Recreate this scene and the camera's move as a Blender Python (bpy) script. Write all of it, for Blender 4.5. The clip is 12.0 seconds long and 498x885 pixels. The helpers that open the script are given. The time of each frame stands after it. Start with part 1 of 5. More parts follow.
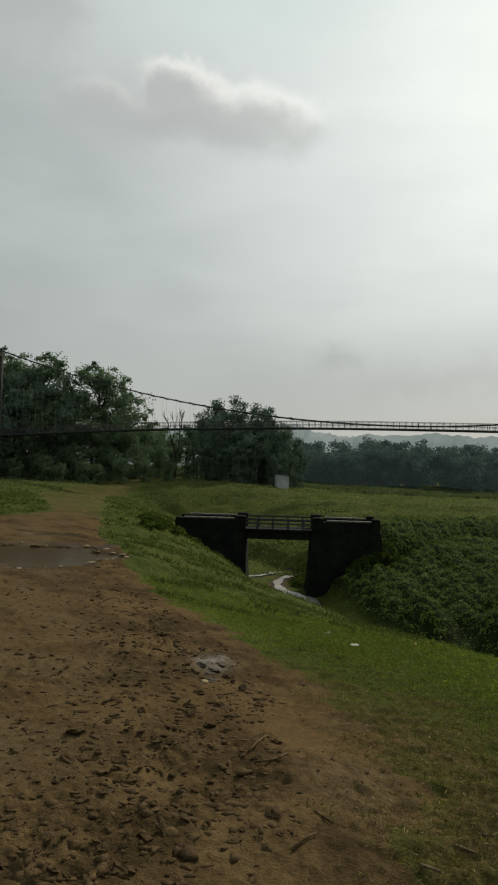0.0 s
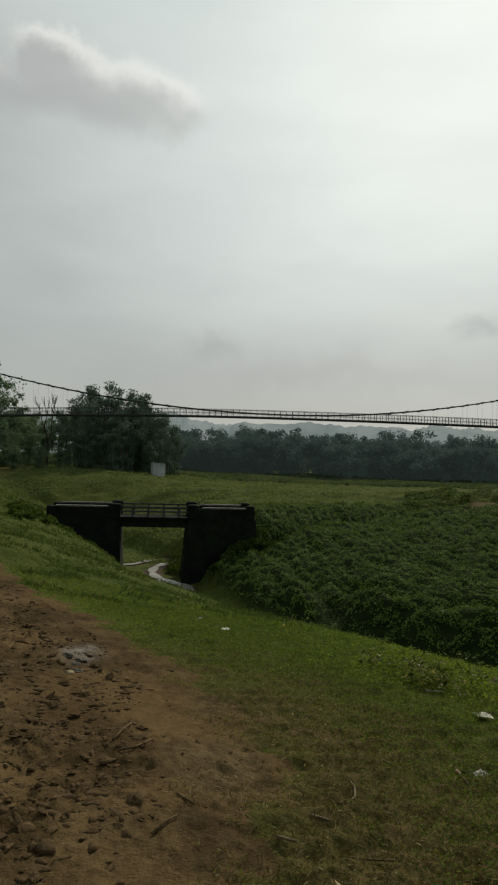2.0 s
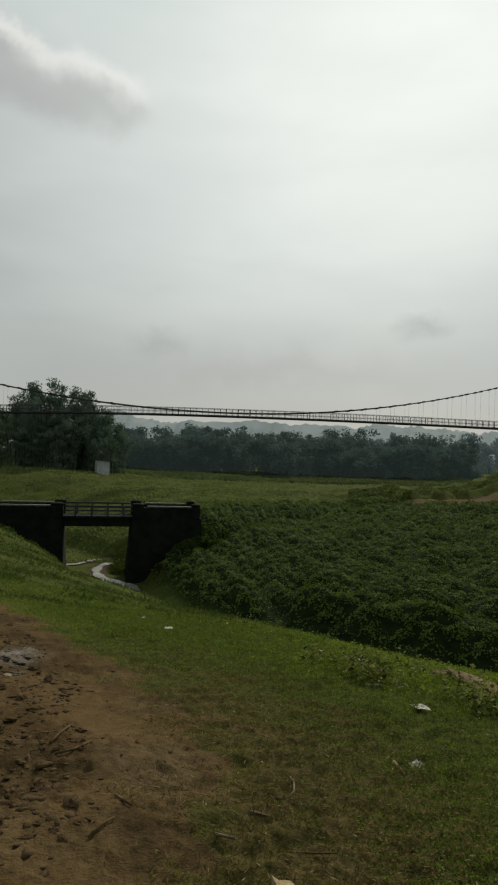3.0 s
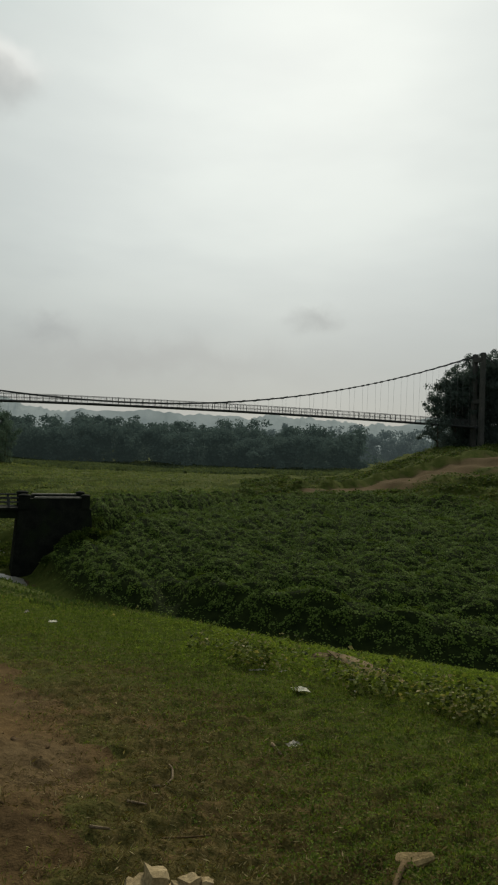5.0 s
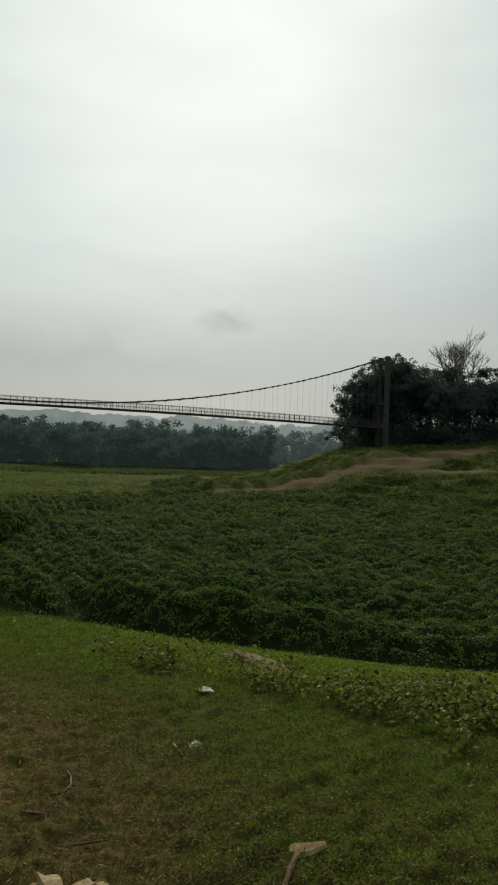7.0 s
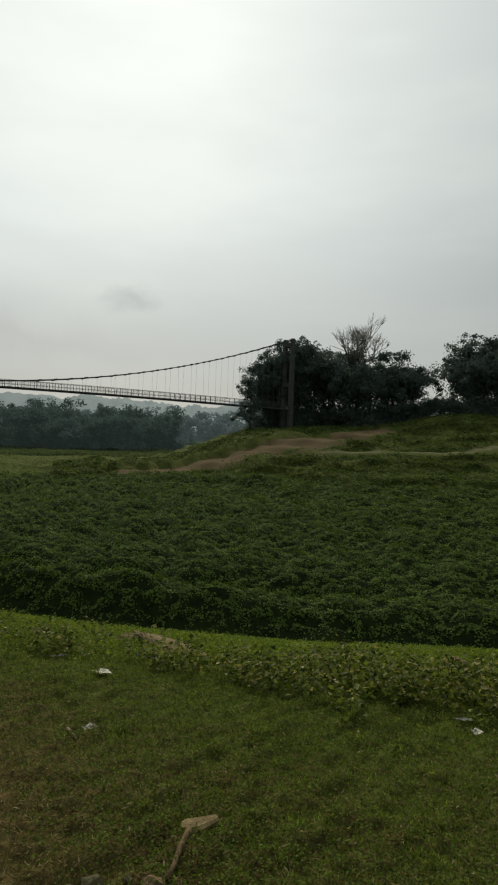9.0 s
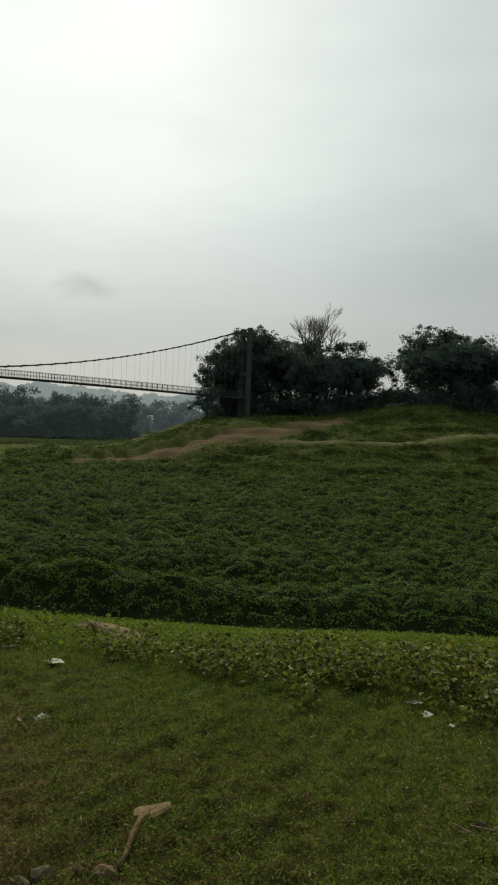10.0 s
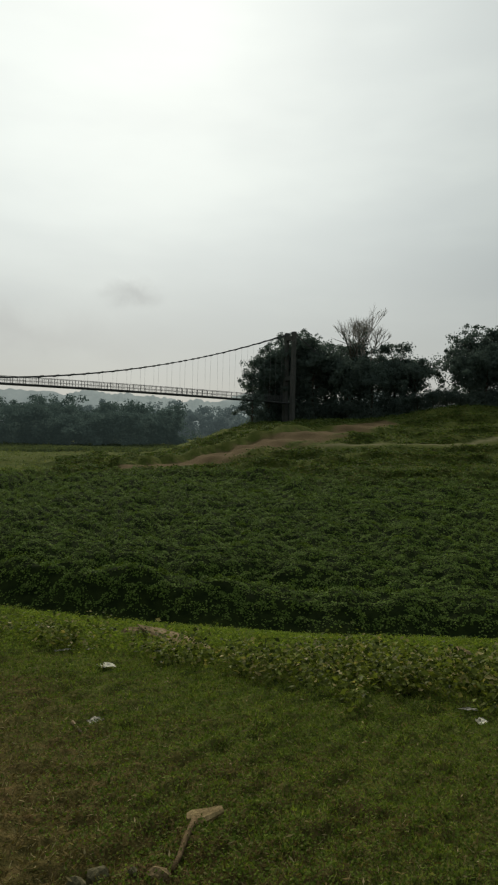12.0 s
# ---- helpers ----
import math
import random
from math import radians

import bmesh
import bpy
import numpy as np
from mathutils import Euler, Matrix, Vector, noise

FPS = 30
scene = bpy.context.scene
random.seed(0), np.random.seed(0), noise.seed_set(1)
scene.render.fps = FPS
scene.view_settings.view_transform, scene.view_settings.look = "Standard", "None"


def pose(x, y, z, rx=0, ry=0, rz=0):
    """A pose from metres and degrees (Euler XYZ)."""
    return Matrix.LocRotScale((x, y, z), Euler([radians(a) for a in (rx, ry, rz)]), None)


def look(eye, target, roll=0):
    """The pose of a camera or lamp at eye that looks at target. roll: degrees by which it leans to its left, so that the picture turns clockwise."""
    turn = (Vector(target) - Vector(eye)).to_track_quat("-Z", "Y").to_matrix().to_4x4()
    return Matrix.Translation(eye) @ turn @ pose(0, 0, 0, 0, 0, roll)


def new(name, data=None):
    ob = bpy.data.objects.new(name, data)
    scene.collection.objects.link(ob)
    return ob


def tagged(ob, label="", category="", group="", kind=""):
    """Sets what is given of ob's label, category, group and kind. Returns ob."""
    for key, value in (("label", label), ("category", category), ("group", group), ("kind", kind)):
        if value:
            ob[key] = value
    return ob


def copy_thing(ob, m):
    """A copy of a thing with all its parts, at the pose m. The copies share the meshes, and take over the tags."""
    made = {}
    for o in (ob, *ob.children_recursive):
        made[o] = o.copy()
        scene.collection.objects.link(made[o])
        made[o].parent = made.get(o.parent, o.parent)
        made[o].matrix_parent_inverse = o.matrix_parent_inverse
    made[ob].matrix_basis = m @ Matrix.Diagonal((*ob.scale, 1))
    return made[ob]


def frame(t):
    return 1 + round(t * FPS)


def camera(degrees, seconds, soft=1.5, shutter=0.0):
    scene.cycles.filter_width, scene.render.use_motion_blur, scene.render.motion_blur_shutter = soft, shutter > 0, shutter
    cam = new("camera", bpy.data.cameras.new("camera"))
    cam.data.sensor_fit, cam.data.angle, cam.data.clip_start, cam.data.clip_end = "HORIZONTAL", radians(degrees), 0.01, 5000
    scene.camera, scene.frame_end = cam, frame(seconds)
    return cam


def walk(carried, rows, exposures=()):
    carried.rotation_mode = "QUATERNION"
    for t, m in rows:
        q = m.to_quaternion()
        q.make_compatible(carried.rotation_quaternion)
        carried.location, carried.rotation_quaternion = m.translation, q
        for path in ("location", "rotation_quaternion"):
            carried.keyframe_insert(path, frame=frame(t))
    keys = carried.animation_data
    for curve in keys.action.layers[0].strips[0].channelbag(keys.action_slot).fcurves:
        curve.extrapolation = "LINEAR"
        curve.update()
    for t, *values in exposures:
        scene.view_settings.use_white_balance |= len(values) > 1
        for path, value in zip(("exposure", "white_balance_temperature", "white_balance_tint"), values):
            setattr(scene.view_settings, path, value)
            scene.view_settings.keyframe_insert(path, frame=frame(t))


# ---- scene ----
# camera: seconds, eye, yaw to the left, pitch up, roll
cam = camera(39.4, 12.0, soft=2.1)
PATH = [
    (0.0, 0.0, 0.0, 1.6, 2.87, 1.65, 1.55),
    (0.5, 0.019, 0.003, 1.597, -0.56, 1.39, 1.7),
    (1.0, 0.036, 0.004, 1.593, -3.19, 1.2, 1.73),
    (1.5, 0.051, 0.008, 1.59, -5.76, 1.0, 1.81),
    (2.0, 0.061, 0.007, 1.588, -7.25, 0.92, 1.74),
    (2.5, 0.077, 0.008, 1.588, -9.55, 0.92, 1.7),
    (4.5, 0.142, -0.021, 1.586, -17.84, 0.49, 1.84),
    (5.0, 0.156, -0.034, 1.592, -20.46, 0.34, 1.97),
    (5.5, 0.166, -0.055, 1.6, -22.09, 0.41, 1.95),
    (6.0, 0.175, -0.07, 1.603, -23.9, 0.76, 1.83),
    (6.5, 0.188, -0.071, 1.6, -26.01, 0.69, 1.76),
    (7.0, 0.194, -0.093, 1.607, -27.75, 0.61, 1.99),
    (7.5, 0.216, -0.095, 1.602, -29.97, 0.56, 2.17),
    (9.5, 0.267, -0.099, 1.588, -37.29, -1.14, 2.3),
    (10.0, 0.276, -0.092, 1.582, -39.08, -1.43, 2.55),
    (10.5, 0.279, -0.101, 1.583, -39.92, -1.46, 2.73),
    (11.0, 0.279, -0.099, 1.582, -39.34, -1.35, 2.19),
    (11.5, 0.267, -0.109, 1.591, -37.0, -1.22, 1.62),
    (12.0, 0.268, -0.098, 1.584, -35.33, -1.2, 1.55),
]
walk(cam, [(t, pose(x, y, z, 90 + p, 0, w) @ pose(0, 0, 0, 0, 0, r)) for t, x, y, z, w, p, r in PATH],
     [(0.0, 0.0), (0.5, -0.06), (1.0, -0.11), (2.5, -0.1), (4.5, -0.1), (7.0, -0.04), (9.5, 0.03), (10.5, 0.08), (12.0, 0.06)])

# ---- world, sun ----
SUN_AZ, SUN_EL = 26.0, 33.0          # degrees: clockwise from +y, above the horizon


def way_of(az, el):
    a, e = radians(az), radians(el)
    return Vector((math.sin(a) * math.cos(e), math.cos(a) * math.cos(e), math.sin(e)))


class Net:
    """Short hand for building node trees."""

    def __init__(self, tree):
        self.tree = tree
        tree.nodes.clear()

    def add(self, kind, **given):
        node = self.tree.nodes.new(kind)
        for key, value in given.items():
            if key.startswith("i_"):
                node.inputs[key[2:]].default_value = value
            else:
                setattr(node, key, value)
        return node

    def join(self, a, b):
        self.tree.links.new(a, b)

    def plug(self, value, socket):
        if isinstance(value, (int, float)):
            socket.default_value = value
        elif isinstance(value, (tuple, list)):
            socket.default_value = value if len(value) == len(socket.default_value) else (*value, 1.0)
        else:
            self.join(value, socket)

    def math(self, op, a, b=0.0, c=0.0, clamp=False):
        node = self.add("ShaderNodeMath", operation=op, use_clamp=clamp)
        for n, v in enumerate((a, b, c)):
            self.plug(v, node.inputs[n])
        return node.outputs[0]

    def vec(self, op, a, b=(0, 0, 0)):
        node = self.add("ShaderNodeVectorMath", operation=op)
        self.plug(a, node.inputs[0])
        self.plug(b, node.inputs[1])
        return node.outputs["Value"] if op in ("DOT_PRODUCT", "LENGTH", "DISTANCE") else node.outputs[0]

    def mix(self, f, a, b, blend="MIX"):
        node = self.add("ShaderNodeMix", data_type="RGBA", blend_type=blend)
        self.plug(f, node.inputs[0])
        self.plug(a, node.inputs[6])
        self.plug(b, node.inputs[7])
        return node.outputs[2]

    def ramp(self, f, lo, hi, a=0.0, b=1.0, smooth=True):
        node = self.add("ShaderNodeMapRange", interpolation_type="SMOOTHSTEP" if smooth else "LINEAR")
        self.plug(f, node.inputs[0])
        for n, v in enumerate((lo, hi, a, b)):
            self.plug(v, node.inputs[n + 1])
        return node.outputs[0]

    def noise(self, where, scale, detail=3.0, rough=0.55, warp=0.0, color=False):
        node = self.add("ShaderNodeTexNoise")
        if where is not None:
            self.join(where, node.inputs["Vector"])
        for key, v in (("Scale", scale), ("Detail", detail), ("Roughness", rough), ("Distortion", warp)):
            node.inputs[key].default_value = v
        return node.outputs["Color" if color else "Fac"]


world = bpy.data.worlds.new("hazy_sky")
scene.world = world
world.use_nodes = True
w = Net(world.node_tree)
here = w.add("ShaderNodeTexCoord").outputs["Generated"]
sky = w.add("ShaderNodeTexSky", sky_type="NISHITA", sun_disc=False, sun_elevation=radians(SUN_EL), sun_rotation=radians(SUN_AZ), air_density=1.0, dust_density=1.0)
bare = w.vec("SCALE", sky.outputs[0])
bare.node.inputs["Scale"].default_value = 0.006
# thin overcast: brightest round the sun, greyer away from it, pale towards the horizon
facing = w.vec("DOT_PRODUCT", here, tuple(way_of(SUN_AZ - 3, SUN_EL + 2)))
glow = w.math("POWER", w.ramp(facing, 0.80, 1.0, smooth=False), 1.25)
wide = w.ramp(facing, 0.45, 0.92, smooth=False)
height = w.add("ShaderNodeSeparateXYZ")
w.join(here, height.inputs[0])
up = height.outputs[2]
veil = w.mix(wide, (0.290, 0.322, 0.313), (0.528, 0.568, 0.538))
soft = w.noise(w.vec("MULTIPLY", here, (1.0, 1.0, 3.2)), 2.6, 4.0, 0.5)
veil = w.mix(1.0, veil, w.mix(w.ramp(soft, 0.3, 0.72), (0.90, 0.90, 0.91), (1.07, 1.065, 1.055)), "MULTIPLY")
pale = w.ramp(up, 0.30, 0.0)
veil = w.mix(1.0, veil, w.mix(glow, (0, 0, 0), (0.300, 0.310, 0.296)), "ADD")
veil = w.mix(1.0, veil, w.mix(w.ramp(facing, 0.955, 1.0, smooth=False), (0, 0, 0), (0.035, 0.035, 0.034)), "ADD")
veil = w.mix(w.math("MULTIPLY", pale, 0.76), veil, (0.405, 0.407, 0.384))


def puff(colour, az, el, wide_deg, high_deg, rough, dark, light_side, amount, core=0.55):
    """One soft cloud at a direction, with a ragged rim; light_side shifts its bright upper rim."""
    c = way_of(az, el)
    side = Vector((math.cos(radians(az)), -math.sin(radians(az)), 0))
    over = side.cross(c)
    bend = w.vec("SCALE", w.vec("SUBTRACT", w.noise(here, rough, 4.0, 0.6, color=True), (0.5, 0.5, 0.5)))
    bend.node.inputs["Scale"].default_value = radians(high_deg) * 1.5
    at = w.vec("ADD", w.vec("SUBTRACT", here, tuple(c)), bend)
    u = w.math("DIVIDE", w.vec("DOT_PRODUCT", at, tuple(side)), math.tan(radians(wide_deg)))
    v = w.math("DIVIDE", w.vec("DOT_PRODUCT", at, tuple(over)), math.tan(radians(high_deg)))
    far = w.math("SQRT", w.math("ADD", w.math("MULTIPLY", u, u), w.math("MULTIPLY", v, v)))
    body = w.ramp(far, 1.05, core)
    fade = w.ramp(v, -1.1, 0.2)
    lit = w.math("ADD", v, w.math("MULTIPLY", u, 0.35))
    rim = w.math("MULTIPLY", w.ramp(far, 0.0, 0.85), w.ramp(lit, -0.15, 0.75))
    tint = w.mix(rim, dark, light_side)
    return w.mix(w.math("MULTIPLY", w.math("MULTIPLY", body, fade), amount), colour, tint)


veil = puff(veil, -3.5, 34.0, 12.0, 7.5, 4.0, (0.58, 0.675, 0.645), (0.64, 0.73, 0.70), 0.65, 0.0)
veil = puff(veil, -9.0, 25.4, 10.0, 3.0, 9.0, (0.430, 0.442, 0.422), (0.54, 0.545, 0.52), 0.9, 0.2)
veil = puff(veil, -15.8, 26.7, 4.2, 2.1, 14.0, (0.44, 0.452, 0.432), (0.64, 0.635, 0.60), 0.8, 0.35)
veil = puff(veil, -9.0, 27.6, 4.2, 3.4, 15.0, (0.450, 0.460, 0.440), (0.86, 0.855, 0.805), 0.9, 0.6)
veil = puff(veil, -2.6, 26.4, 5.8, 3.3, 9.0, (0.480, 0.494, 0.470), (0.93, 0.925, 0.87), 0.85, 0.5)
veil = puff(veil, -21.2, 32.0, 4.6, 6.0, 9.0, (0.430, 0.440, 0.425), (0.60, 0.60, 0.58), 0.7, 0.4)
veil = puff(veil, 12.0, 6.5, 20.0, 3.0, 14.0, (0.375, 0.375, 0.36), (0.42, 0.42, 0.40), 0.45, 0.0)
veil = puff(veil, 4.2, 8.6, 3.4, 1.8, 30.0, (0.35, 0.36, 0.35), (0.38, 0.38, 0.37), 0.5, 0.0)
veil = puff(veil, 25.6, 10.3, 3.2, 1.6, 30.0, (0.36, 0.37, 0.355), (0.41, 0.42, 0.40), 0.55, 0.0)
veil = w.mix(1.0, veil, bare, "ADD")
# the ground's own darkness below the horizon, beyond the sheet's end
veil = w.mix(w.ramp(up, -0.01, -0.08), veil, (0.1, 0.1, 0.09))
back = w.add("ShaderNodeBackground")
w.join(veil, back.inputs[0])
back.inputs[1].default_value = 1.0
w.join(back.outputs[0], w.add("ShaderNodeOutputWorld").inputs[0])

sun_data = bpy.data.lights.new("sun", "SUN")
sun_data.energy, sun_data.angle, sun_data.color = 2.5, radians(4), (1.0, 0.90, 0.74)
sun = new("sun", sun_data)
sun.matrix_world = look(way_of(SUN_AZ, SUN_EL) * 50, (0, 0, 0))

# ---- materials ----
def material(name, build):
    m = bpy.data.materials.new(name)
    m.use_nodes = True
    n = Net(m.node_tree)
    shader = n.add("ShaderNodeBsdfPrincipled")
    n.join(shader.outputs[0], n.add("ShaderNodeOutputMaterial").inputs[0])
    build(n, shader)
    return m


def where(n):
    return n.add("ShaderNodeTexCoord").outputs["Object"]


def bump(n, shader, height, strength, distance=0.02):
    b = n.add("ShaderNodeBump")
    b.inputs["Strength"].default_value, b.inputs["Distance"].default_value = strength, distance
    n.join(height, b.inputs["Height"])
    n.join(b.outputs[0], shader.inputs["Normal"])


def rough_stuff(name, dark, light, scale, roughness=0.85, fine=9.0, relief=0.4, depth=0.02, third=None):
    """Earth, stone, bark, timber: two scales of mottling and a relief."""
    def build(n, s):
        p = where(n)
        big, small = n.noise(p, scale, 4.0, 0.6), n.noise(p, scale * fine, 5.0, 0.65)
        c = n.mix(n.ramp(big, 0.3, 0.7), dark, light)
        if third:
            c = n.mix(n.ramp(n.noise(p, scale * 0.37, 3.0, 0.5), 0.52, 0.68), c, third)
        c = n.mix(0.7, c, n.mix(n.ramp(small, 0.25, 0.75), (0.55, 0.55, 0.55), (1.35, 1.35, 1.35)), "MULTIPLY")
        n.plug(c, s.inputs["Base Color"])
        s.inputs["Roughness"].default_value = roughness
        s.inputs["Specular IOR Level"].default_value = 0.08
        bump(n, s, n.math("ADD", small, n.math("MULTIPLY", big, 2.0)), relief, depth)
    return material(name, build)


def leafy(name, dark, light, other, scale, through_light=0.25, gloss=0.5, glow=(1.2, 1.25, 0.55), mottle=0.6, haze_glow=None):
    """Leaves and blades: each island its own green, some of another tint."""
    def build(n, s):
        r = n.add("ShaderNodeNewGeometry").outputs["Random Per Island"]
        c = n.mix(r, dark, light)
        c = n.mix(n.ramp(n.math("FRACT", n.math("MULTIPLY", r, 17.3)), 0.86, 0.9), c, other)
        c = n.mix(mottle, c, n.mix(n.ramp(n.noise(where(n), scale, 3.0, 0.6), 0.3, 0.7), (0.6, 0.62, 0.6), (1.3, 1.28, 1.2)), "MULTIPLY")
        n.plug(c, s.inputs["Base Color"])
        s.inputs["Roughness"].default_value = gloss
        s.inputs["Specular IOR Level"].default_value = 0.022
        # haze on far leaves, added as a faint even emission
        if haze_glow:
            s.inputs["Emission Color"].default_value = (*haze_glow, 1.0)
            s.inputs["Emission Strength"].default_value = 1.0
        t = n.add("ShaderNodeBsdfTranslucent")
        n.plug(n.mix(1.0, c, glow, "MULTIPLY"), t.inputs[0])
        m = n.add("ShaderNodeMixShader")
        m.inputs[0].default_value = through_light
        n.join(s.outputs[0], m.inputs[1])
        n.join(t.outputs[0], m.inputs[2])
        out = next(x for x in n.tree.nodes if x.type == "OUTPUT_MATERIAL")
        n.join(m.outputs[0], out.inputs[0])
    return material(name, build)


def ground_build(n, s):
    """The cover of the ground sheet: earth of the track, thin dry turf, grass, soil darkened beneath plants, far
    meadow.
    """
    p = where(n)
    big, mid, small, grit = n.noise(p, 0.35, 4.0), n.noise(p, 2.2, 5.0, 0.6), n.noise(p, 14.0, 5.0, 0.65), n.noise(p, 70.0, 3.0, 0.6)

    def cover(name):
        return n.add("ShaderNodeAttribute", attribute_name=name).outputs["Fac"]
    green = n.mix(n.ramp(mid, 0.3, 0.7), (0.042, 0.060, 0.014), (0.084, 0.101, 0.026))
    green = n.mix(n.ramp(big, 0.4, 0.7), green, (0.082, 0.094, 0.024))
    dry = n.mix(n.ramp(small, 0.35, 0.65), (0.046, 0.042, 0.014), (0.104, 0.086, 0.031))
    earth = n.mix(n.ramp(mid, 0.32, 0.68), (0.052, 0.035, 0.016), (0.118, 0.082, 0.039))
    earth = n.mix(n.ramp(big, 0.42, 0.62), earth, (0.120, 0.080, 0.037))
    earth = n.mix(n.ramp(n.noise(p, 0.9, 4.0, 0.6), 0.47, 0.68), earth, (0.058, 0.040, 0.020))
    earth = n.mix(0.75, earth, n.mix(n.ramp(small, 0.3, 0.7), (0.62, 0.60, 0.58), (1.28, 1.27, 1.24)), "MULTIPLY")
    drawn = n.add("ShaderNodeCombineXYZ")
    n.join(n.vec("DOT_PRODUCT", p, (0.93, 0.37, 0)), drawn.inputs[0])
    n.join(n.math("MULTIPLY", n.vec("DOT_PRODUCT", p, (-0.37, 0.93, 0)), 0.22), drawn.inputs[1])
    streak = n.noise(drawn.outputs[0], 1.5, 4.0, 0.6)
    earth = n.mix(n.math("MULTIPLY", n.ramp(streak, 0.52, 0.68), 0.6), earth, (0.046, 0.029, 0.013))
    earth = n.mix(n.math("MULTIPLY", n.ramp(streak, 0.47, 0.34), 0.5), earth, (0.142, 0.096, 0.045))
    # shade in the gaps under creepers and weeds, put in as near-black soil
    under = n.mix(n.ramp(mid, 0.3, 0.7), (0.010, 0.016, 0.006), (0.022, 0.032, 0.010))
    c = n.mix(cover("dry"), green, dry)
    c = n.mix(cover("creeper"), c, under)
    edge = n.math("ADD", cover("earth"), n.math("MULTIPLY", n.math("SUBTRACT", n.math("ADD", n.math("MULTIPLY", small, 0.6), n.math("MULTIPLY", mid, 0.7)), 0.65), 1.1))
    soil = n.ramp(edge, 0.38, 0.62)
    c = n.mix(soil, c, earth)
    c = n.mix(n.ramp(cover("mud"), 0.3, 0.8), c, (0.060, 0.042, 0.026))
    c = n.mix(n.math("MULTIPLY", cover("packed"), n.ramp(small, 0.2, 0.5, 0.5, 1.0)), c, n.mix(n.ramp(small, 0.3, 0.7), (0.088, 0.062, 0.031), (0.132, 0.095, 0.048)))
    c = n.mix(cover("red"), c, n.mix(n.ramp(small, 0.3, 0.7), (0.088, 0.066, 0.034), (0.128, 0.094, 0.052)))
    c = n.mix(cover("path"), c, n.mix(n.ramp(small, 0.3, 0.7), (0.12, 0.115, 0.062), (0.17, 0.158, 0.088)))
    # wet mud: glossier, with some of the sky's grey put into its colour
    wet = n.math("MULTIPLY", cover("wet"), n.ramp(small, 0.25, 0.55, 0.3, 1.0))
    c = n.mix(n.math("MULTIPLY", wet, 0.8), c, (0.125, 0.105, 0.080))
    c = n.mix(0.5, c, n.mix(n.ramp(grit, 0.3, 0.7), (0.7, 0.7, 0.7), (1.25, 1.25, 1.25)), "MULTIPLY")
    n.plug(c, s.inputs["Base Color"])
    n.plug(n.math("SUBTRACT", n.ramp(cover("mud"), 0.2, 0.9, 0.97, 0.5), n.math("MULTIPLY", wet, 0.55)), s.inputs["Roughness"])
    n.plug(n.math("ADD", n.math("MULTIPLY", wet, 0.25), 0.015), s.inputs["Specular IOR Level"])
    bump(n, s, n.math("ADD", n.math("MULTIPLY", small, 1.0), n.math("MULTIPLY", grit, 0.45)), 0.7, 0.03)


def water_build(n, s):
    p = where(n)
    n.plug(n.mix(n.noise(p, 1.5), (0.062, 0.044, 0.025), (0.082, 0.060, 0.034)), s.inputs["Base Color"])
    s.inputs["Roughness"].default_value = 0.1
    s.inputs["Specular IOR Level"].default_value = 0.032
    bump(n, s, n.noise(p, 7.0, 3.0), 0.2, 0.02)


def stream_build(n, s):
    """Shallow water, rippled, its base colour mottled pale."""
    p = where(n)
    n.plug(n.mix(n.ramp(n.noise(p, 0.9, 4.0), 0.3, 0.7), (0.14, 0.13, 0.105), (0.42, 0.41, 0.37)), s.inputs["Base Color"])
    s.inputs["Roughness"].default_value = 0.3
    bump(n, s, n.noise(p, 4.0, 3.0), 0.6, 0.05)


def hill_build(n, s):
    """Far wooded ridges, a plain backdrop: kilometres of haze put into the colour and emission."""
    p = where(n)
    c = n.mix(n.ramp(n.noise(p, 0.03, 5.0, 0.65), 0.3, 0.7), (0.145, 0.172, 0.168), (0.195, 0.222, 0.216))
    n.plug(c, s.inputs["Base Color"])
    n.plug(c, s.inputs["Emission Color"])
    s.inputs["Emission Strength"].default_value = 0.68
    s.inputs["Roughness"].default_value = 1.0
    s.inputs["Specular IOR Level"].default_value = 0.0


GROUND = material("ground_cover", ground_build)
PUDDLE = material("muddy_water", water_build)
STREAM = material("stream_water", stream_build)
HILLS = material("far_hills", hill_build)
CLOD = rough_stuff("road_clod", (0.044, 0.029, 0.014), (0.118, 0.078, 0.037), 9.0, 1.0)
DARK_SOIL = rough_stuff("loose_soil", (0.016, 0.014, 0.010), (0.040, 0.034, 0.024), 22.0, 1.0)
STONE = rough_stuff("grey_stone", (0.060, 0.057, 0.030), (0.135, 0.122, 0.068), 9.0, 0.95)
WET_STONE = rough_stuff("wet_stone", (0.048, 0.040, 0.030), (0.105, 0.092, 0.072), 14.0, 0.6)
PALE_ROCK = rough_stuff("pale_rock", (0.24, 0.185, 0.095), (0.42, 0.335, 0.19), 8.0, 0.85)
BROWN_ROCK = rough_stuff("brown_slab", (0.125, 0.092, 0.046), (0.235, 0.178, 0.095), 8.0, 0.95)
DARK_TWIG = rough_stuff("damp_twig", (0.075, 0.050, 0.022), (0.16, 0.115, 0.058), 14.0, 0.9)
MASONRY = rough_stuff("black_masonry", (0.007, 0.009, 0.008), (0.017, 0.019, 0.015), 1.6, 0.95, third=(0.014, 0.02, 0.010))
COPING = rough_stuff("worn_coping", (0.085, 0.088, 0.076), (0.18, 0.175, 0.15), 3.0, 0.85)
STEEL = rough_stuff("dark_steel", (0.030, 0.033, 0.034), (0.065, 0.068, 0.068), 2.0, 0.6)
